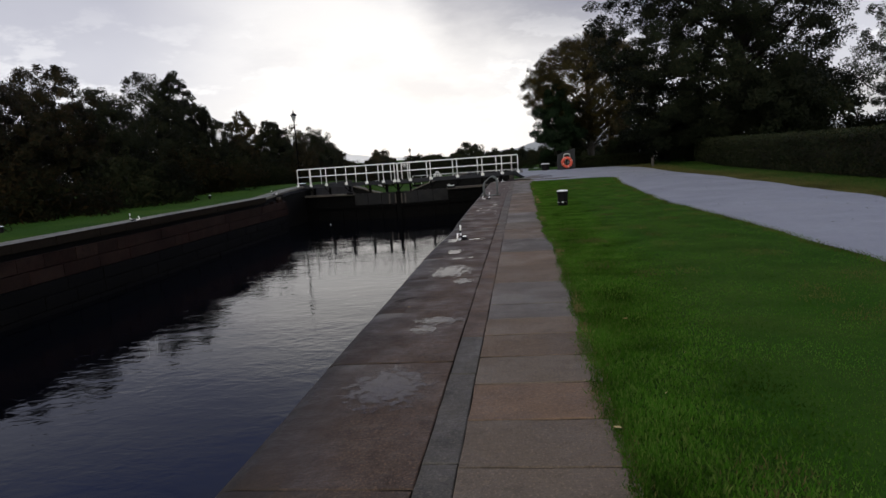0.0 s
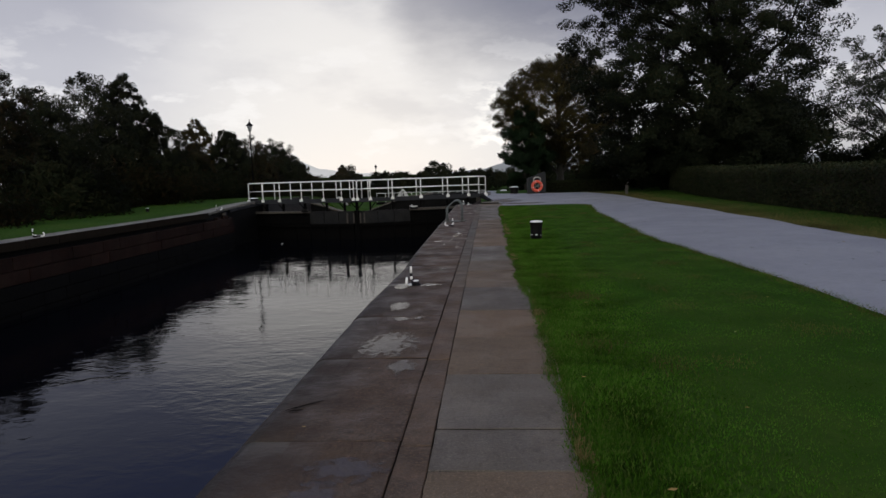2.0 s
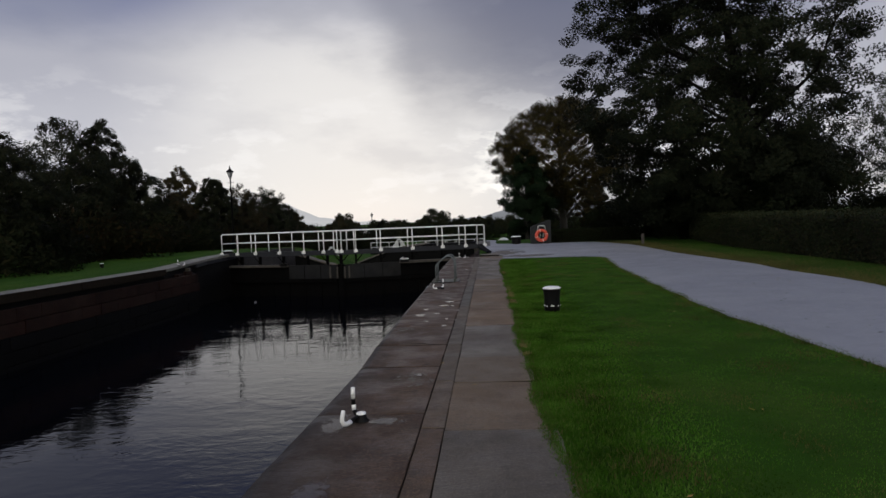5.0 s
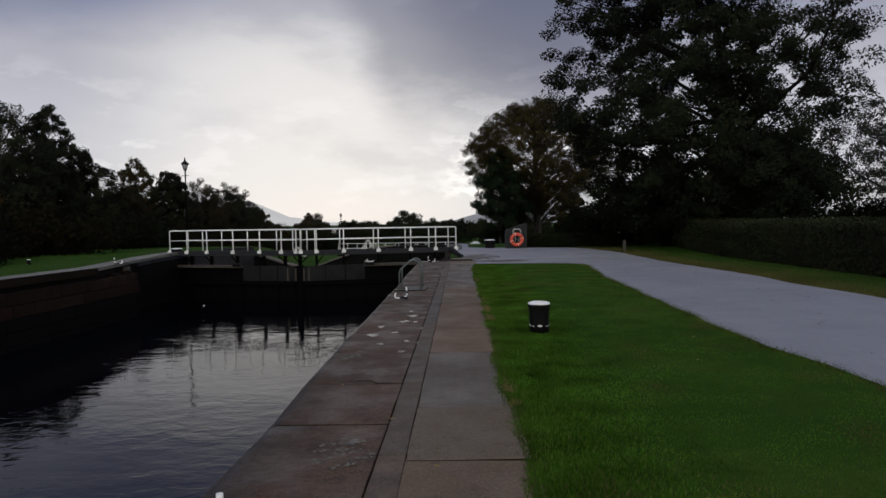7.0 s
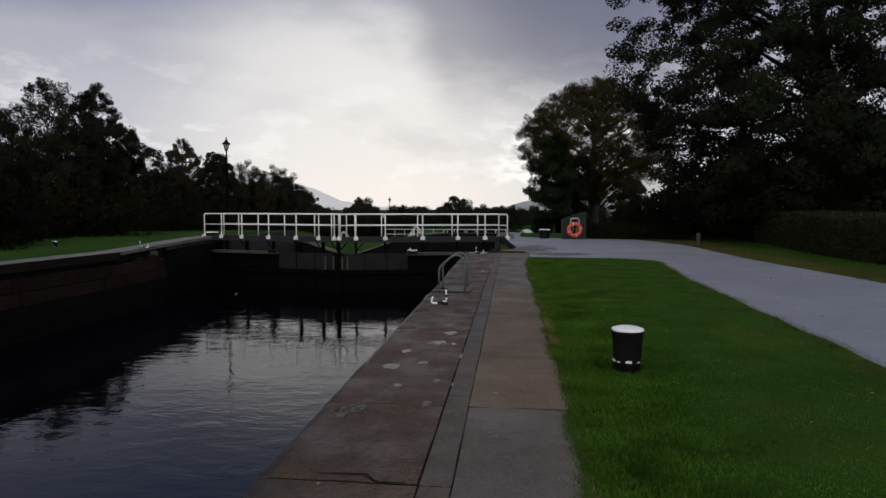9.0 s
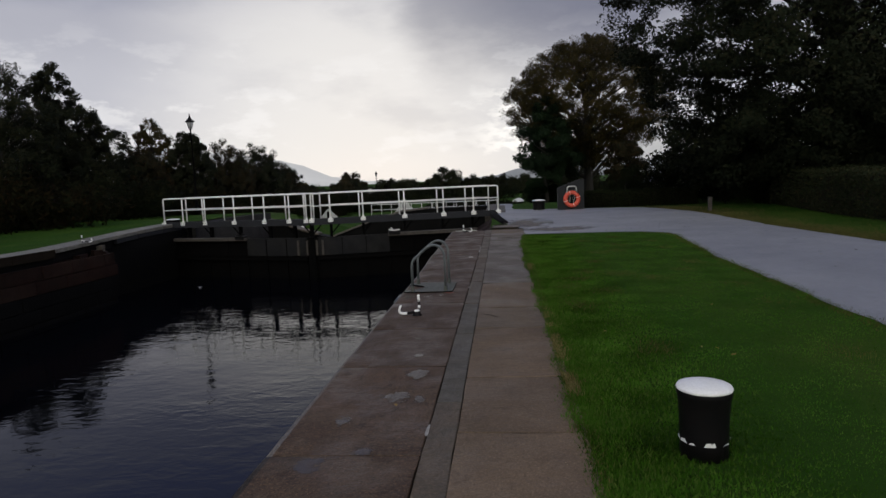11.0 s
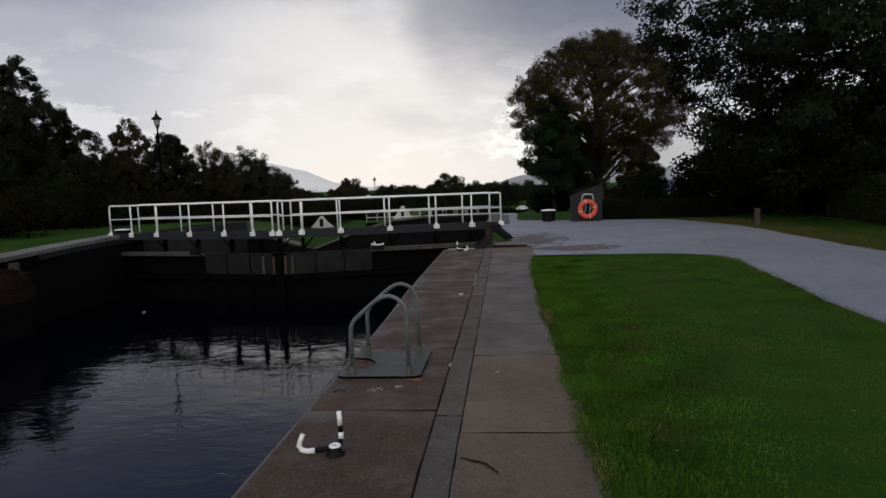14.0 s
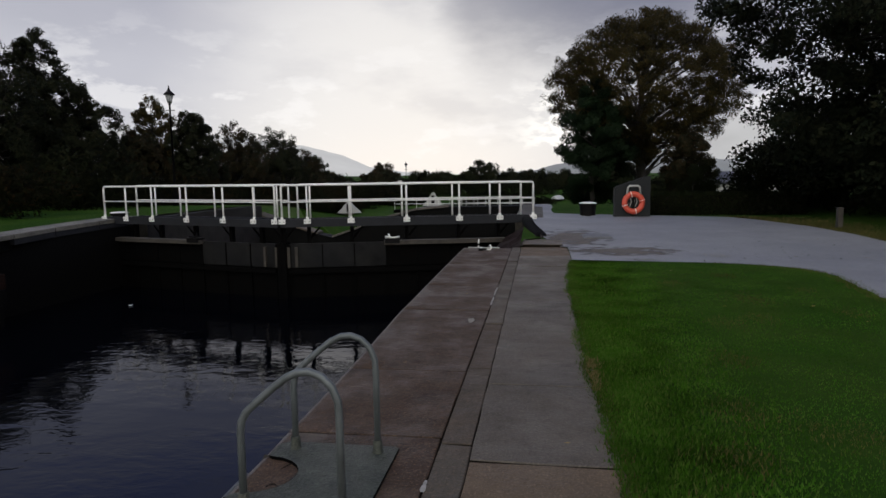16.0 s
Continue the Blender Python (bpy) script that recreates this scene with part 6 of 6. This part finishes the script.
# ---------------------------------------------------------------- grass blades
def blades(name, n, place, mat, label, h=(0.025, 0.05), w=0.006, seed=5):
    r = np.random.default_rng(seed)
    x, y = place(r, n)
    z = np.array([gz(a, b) for a, b in zip(x, y)]) - 0.02
    base = np.stack([x, y, z], axis=1)
    a = r.uniform(0, 2 * np.pi, len(x))
    side = np.stack([np.cos(a), np.sin(a), np.zeros(len(x))], axis=1) * w * r.uniform(0.6, 1.5, len(x))[:, None]
    tall = r.uniform(h[0], h[1], len(x)) + 0.02
    tip = base + np.stack([r.normal(0, 0.35, len(x)) * tall, r.normal(0, 0.35, len(x)) * tall, tall], axis=1)
    return tagged(part(name, array_mesh(name, np.stack([base - side, base + side, tip], axis=1)), mat), label, "grass", kind="stuff")


def slab_edge(y):
    return np.interp(y, [0, 4, 7, 9, 11, 14, 17, 22, 25, 28, 30, 31], [0.60, 0.605, 0.645, 0.63, 0.56, 0.54, 0.575, 0.585, 0.555, 0.585, 0.65, 0.71])


def lawn_place(r, n):
    y = r.uniform(0.0, 31.2, n)
    x = slab_edge(y) - 0.02 + r.random(n) ** 1.5 * 4.6
    lim = np.array([road_left(v) for v in y]) + 0.05
    keep = x < lim
    return x[keep], y[keep]


def edge_place(r, n):
    y = r.uniform(0.0, 31.0, n)
    x = slab_edge(y) + r.normal(0.0, 0.035, n) + 0.02 * np.sin(y * 5.1) + 0.02 * np.sin(y * 1.7)
    return x, y


def verge_place(r, n):
    y = r.uniform(4, 40.0, n)
    x = np.array([road_right(v) for v in y]) + np.abs(r.normal(0.0, 0.9, n)) - 0.06
    return x, y


blades("lawn_grass", 420000, lawn_place, M_BLADE, "short mown green lawn beside the quay", (0.004, 0.018), 0.0075, 5)
blades("edge_grass", 24000, edge_place, M_BLADE, "ragged grass creeping over the paving edge", (0.008, 0.034), 0.006, 6)
def border_place(r, n):
    y = r.uniform(0.0, 31.0, n)
    x = slab_edge(y) + np.abs(r.normal(0.02, 0.30, n))
    keep = np.array([noise.noise((a * 1.3, b * 0.6, 3.0)) for a, b in zip(x, y)]) > -0.15
    return x[keep], y[keep]


blades("border_grass", 52000, border_place, M_BORDER, "paler yellow-green grass along the paving edge", (0.008, 0.026), 0.0065, 14)
blades("edge_dry_grass", 11000, edge_place, M_VERGE, "dry straw-coloured grass at the paving edge", (0.006, 0.028), 0.006, 8)
def tuft_place(r, n):
    k = r.integers(0, 60, n)
    cx, cy = r.uniform(0.8, 4.0, 60), r.uniform(1, 30, 60)
    return cx[k] + r.normal(0, 0.12, n), cy[k] + r.normal(0, 0.16, n)


def straw_place(r, n):
    spots = ((0.68, 18.7, 0.35), (0.67, 17.6, 0.2), (0.66, 12.9, 0.25), (0.66, 8.2, 0.25), (0.67, 4.3, 0.3), (0.70, 24.4, 0.3), (0.70, 19.8, 0.4))
    k = r.integers(0, len(spots), n)
    s = np.array(spots)[k]
    y = s[:, 1] + r.normal(0, 1, n) * s[:, 2]
    x = slab_edge(y) + np.abs(r.normal(0, 0.045, n)) - 0.02
    keep = np.array([noise.noise((b * 2.3, 4.0, 1.0)) for b in y]) > -0.05
    return x[keep], y[keep]


blades("straw_tufts", 4000, straw_place, M_STRAW, "straw-coloured dead grass lying on the paving edge", (0.02, 0.05), 0.006, 19)
blades("dry_lawn_patches", 14000, tuft_place, M_VERGE, "thin straw-coloured patches in the lawn", (0.012, 0.034), 0.005, 12)
def kerbside_place(r, n):
    y = r.uniform(3.0, 30.9, n)
    x = np.array([road_left(v) for v in y]) + r.normal(-0.02, 0.07, n)
    return x, y


blades("path_edge_grass", 16000, kerbside_place, M_BLADE, "ragged grass along the path edge", (0.012, 0.035), 0.007, 16)
blades("path_edge_dry_grass", 12000, kerbside_place, M_VERGE, "dry brown grass along the path edge", (0.012, 0.04), 0.007, 17)
blades("verge_grass", 60000, verge_place, M_VERGE, "yellowing grass verge between path and hedge", (0.02, 0.07), 0.008, 7)

# ---------------------------------------------------------------- quay paving, stone by stone
pavement = tagged(part("pavement", boxm(-0.50, 0.58, YBACK, YREC - 0.05, -0.42, -0.017), M_JOINT), "stone quay paving with coping, channel course and slabs", "pavement", kind="structure")


def nosing(y):
    """Radius of the worn nosing, large and algae-dark at first, crisp and pale farther on."""
    return 0.15 - 0.105 * ease(11.5, 19.0, y)


def stone(name, x0, x1, y0, y1, depth, mat, seed, round_edge=0.0, gap=0.007, parent=None, top=0.0):
    """One dressed stone with worn arrises and a slightly uneven face."""
    r = random.Random(seed)
    bm = bmesh.new()
    x0b, x1b, y0b, y1b = x0 + gap * 0.75, x1 - gap * 0.75, y0 + gap * 1.7, y1 - gap * 1.7
    if round_edge:
        x0b = x0
    nx, ny = 4, max(3, int((y1b - y0b) / 0.22))
    e = 0.006
    ys = [y0b, y0b + e] + [y0b + (y1b - y0b) * k / ny for k in range(1, ny)] + [y1b - e, y1b]
    tilt, lift = r.uniform(-0.003, 0.003), r.uniform(-0.003, 0.003)
    grid = []
    for j, y in enumerate(ys):
        row = []
        q = nosing(y) if round_edge else 0.0
        xa = quay_edge(y) - 0.586 * q + 0.006 * noise.noise((y * 2.1, 5.0, 0)) if round_edge else x0b
        nose = [xa] + [xa + q * (1 - math.cos(radians(g))) for g in (15, 30, 45, 60, 75, 90)] if q else [xa, xa + e]
        drop = [q] + [q * (1 - math.sin(radians(g))) for g in (15, 30, 45, 60, 75, 90)] if q else [0.0, 0.0]
        flat = nose[-1]
        xs = nose + [flat + (x1b - flat) * k / nx for k in range(1, nx)] + [x1b - e, x1b]
        for i, x in enumerate(xs):
            rim = i in (0, len(xs) - 1) or j in (0, len(ys) - 1)
            z = top + lift + tilt * (x - x0) / (x1 - x0) + 0.005 * noise.noise((x * 2.3, y * 2.3, seed)) + 0.002 * noise.noise((x * 9, y * 9, seed))
            if rim:
                z -= 0.004 + 0.005 * r.random()
            if i < len(drop):
                z -= drop[i]
            row.append(bm.verts.new((x + (0.004 * r.uniform(-1, 1) if rim else 0), y + (0.004 * r.uniform(-1, 1) if rim else 0), z)))
        grid.append(row)
    for a, b in zip(grid, grid[1:]):
        for k in range(len(xs) - 1):
            f = bm.faces.new((a[k], a[k + 1], b[k + 1], b[k]))
            f.smooth = bool(q) and k < 7
            if q and k < 6:
                f.material_index = 2
    border = [grid[0][k] for k in range(len(xs))] + [grid[j][-1] for j in range(1, len(ys))] + [grid[-1][k] for k in range(len(xs) - 2, -1, -1)] + [grid[j][0] for j in range(len(ys) - 2, 0, -1)]
    low = [bm.verts.new((v.co.x, v.co.y, top - depth)) for v in border]
    for k in range(len(border)):
        j = (k + 1) % len(border)
        f = bm.faces.new((low[k], low[j], border[j], border[k]))
        if not (round_edge and border[k].co.x < x0 + 0.2 and border[j].co.x < x0 + 0.2):
            f.material_index = 1
    ob = part(name, bm, mat, parent)
    ob.data.materials.append(M_JOINT)
    ob.data.materials.append(M_WORN if nosing(y0) < 0.08 else M_NOSE)
    return ob


COPING = [-6.5, -4.6, -2.9, -0.9, 1.11, 3.03, 4.66, 6.43, 8.10, 10.35, 12.14, 13.39, 14.89, 16.25, 18.13, 19.6, 21.13, 22.93, 24.29, 26.68, 28.36, 30.6, YREC]
CHANNEL = [-6.5, -4.4, -2.4, -0.6, 1.38, 2.76, 3.72, 4.60, 6.4, 8.1, 9.98, 11.5, 13.4, 15.2, 17.2, 19.37, 21.04, 22.87, 24.4, 26.02, 27.5, 29.04, 31.0, YREC + 0.14]
SLABS = [-6.5, -5.2, -3.9, -2.6, -1.3, 0.0, 1.32, 1.91, 2.52, 3.11, 3.71, 4.26, 4.84, 5.96, 7.12, 8.38, 9.9, 11.38, 12.58, 14.89, 16.60, 17.79, 18.96, 19.58, 20.71, 21.34, 22.65, 24.0, 25.99, 27.4, 28.8, 30.38, 31.8, YREC + 0.14]
GREY_SLABS = (4.26, 4.84, 8.38, 12.58)
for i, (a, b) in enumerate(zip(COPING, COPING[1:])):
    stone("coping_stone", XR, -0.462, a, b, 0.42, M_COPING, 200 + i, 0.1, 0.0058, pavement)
for i, (a, b) in enumerate(zip(CHANNEL, CHANNEL[1:])):
    stone("channel_stone", -0.462, -0.262, a, b, 0.10, M_CHANNEL_BROWN if 3.7 < a < 9 else M_CHANNEL_GREY if a < 3 or 17 < a < 20 else M_CHANNEL, 300 + i, 0.0, 0.0042, pavement, -0.006)
for i, (a, b) in enumerate(zip(SLABS, SLABS[1:])):
    stone("paving_slab", -0.262, 0.03 + float(slab_edge((a + b) / 2)), a, b, 0.10, M_RUST if a == 1.91 else M_SLAB_GREY if 22.6 < a < 31 or a in GREY_SLABS else M_SLAB, 400 + i, 0.0, 0.0048, pavement)

# one more slab carries the paving on to the kerb
stone("paving_slab", -0.24, 0.64, YREC + 0.15, 34.38, 0.10, M_SLAB_GREY, 480, 0.0, 0.0048, pavement, gz(0.5, 33.8) + 0.030)

# far coping and wall courses
y = -8.0
i = 0
rs = random.Random(9)
while y < YSPLAY - 0.05:
    b = y + rs.uniform(1.2, 2.2)
    b = YSPLAY if b > YSPLAY - 0.5 else b
    ob = stone("coping_stone", XL - 0.85, XL, y, b, 0.26, M_FARCOPING, 500 + i, 0.0, 0.006, wall_west, 0.125)
    y, i = b, i + 1
# the coping draws back to the gate recess, over a broken ledge
LINE = [(XL, YSPLAY, 0.125), (-13.50, 32.2, 0.155), (-13.79, 34.2, 0.19), (RL, 36.0, 0.225), (RL, 37.9, 0.270), (RL, YEND, 0.305)]
for k, ((xa, ya, za), (xb, yb, zb)) in enumerate(zip(LINE, LINE[1:])):
    for name, a, b, h0, h1, mat in (("coping_stone", 0.0, 0.85, -0.13, 0.0, M_FARCOPING), ("edge_beam", -0.015, 0.85, -0.30, -0.135, M_DECK) if ya > 34 else ("backing_stone", -0.14, 0.85, -0.42, -0.135, M_WETSHADE)):
        bm = bmesh.new()
        vs = [bm.verts.new(p) for p in ((xa + min(a, 0), ya + 0.012, za + h0), (xa + min(a, 0), ya + 0.012, za + h1), (xa - b, ya + 0.012, za + h1), (xa - b, ya + 0.012, za + h0), (xb + min(a, 0), yb - 0.012, zb + h0), (xb + min(a, 0), yb - 0.012, zb + h1), (xb - b, yb - 0.012, zb + h1), (xb - b, yb - 0.012, zb + h0))]
        for f in ((0, 1, 2, 3), (7, 6, 5, 4), (0, 4, 5, 1), (1, 5, 6, 2), (2, 6, 7, 3), (3, 7, 4, 0)):
            bm.faces.new([vs[q] for q in f])
        bmesh.ops.recalc_face_normals(bm, faces=bm.faces)
        bmesh.ops.bevel(bm, geom=bm.edges[:], offset=0.012, segments=1, affect="EDGES")
        part(name, bm, mat, wall_west)
for k, (x, y, a, b, c, turn) in enumerate(((-13.42, 31.6, 0.24, 0.50, 0.13, 8), (-13.36, 32.35, 0.20, 0.34, 0.20, -14), (-13.48, 32.8, 0.30, 0.36, 0.11, 22), (-13.62, 32.95, 0.20, 0.20, 0.30, 5))):
    bm = boxm(-a / 2, a / 2, -b / 2, b / 2, 0.0, c, 0.02)
    for v in bm.verts:
        v.co += Vector((0.03, 0.03, 0.02)) * noise.noise((v.co.x * 6 + k, v.co.y * 6, v.co.z * 6))
    ob = part("ledge_stone", bm, M_CHANNEL_GREY if k == 3 else M_WALL, wall_west)
    ob.matrix_basis = pose(x, y, -0.34, 0, 0, turn)
# courses below the top two use the masonry with shade in its colour
block_meshes = []
for wet in (0, 1):
    for k, l in enumerate((1.0, 1.3, 1.6)):
        bm = boxm(0, 0.30, 0, l - 0.02, 0, 0.38, 0.012)
        for v in bm.verts:
            v.co.x += 0.012 * noise.noise((v.co.y * 3, v.co.z * 3, k))
        me = mesh_of(bm, "block")
        me.materials.append((M_WALL, M_WETSHADE)[wet])
        block_meshes.append(me)
for course in range(5):
    y = -8.0 + 0.5 * (course % 2)
    while y < YREC - 1.2:
        k = rs.randrange(3)
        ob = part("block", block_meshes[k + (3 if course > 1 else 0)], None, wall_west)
        ob.matrix_basis = pose(XL - 0.31 + rs.uniform(-0.012, 0.012), y, -0.695 - 0.40 * course)
        y += (1.0, 1.3, 1.6)[k]
    if YREC - 0.06 - y > 0.12:
        ob = part("block", boxm(0, 0.30, 0, YREC - 0.06 - y, 0, 0.38, 0.012), (M_WALL, M_WETSHADE)[course > 1], wall_west)
        ob.matrix_basis = pose(XL - 0.31, y, -0.695 - 0.40 * course)
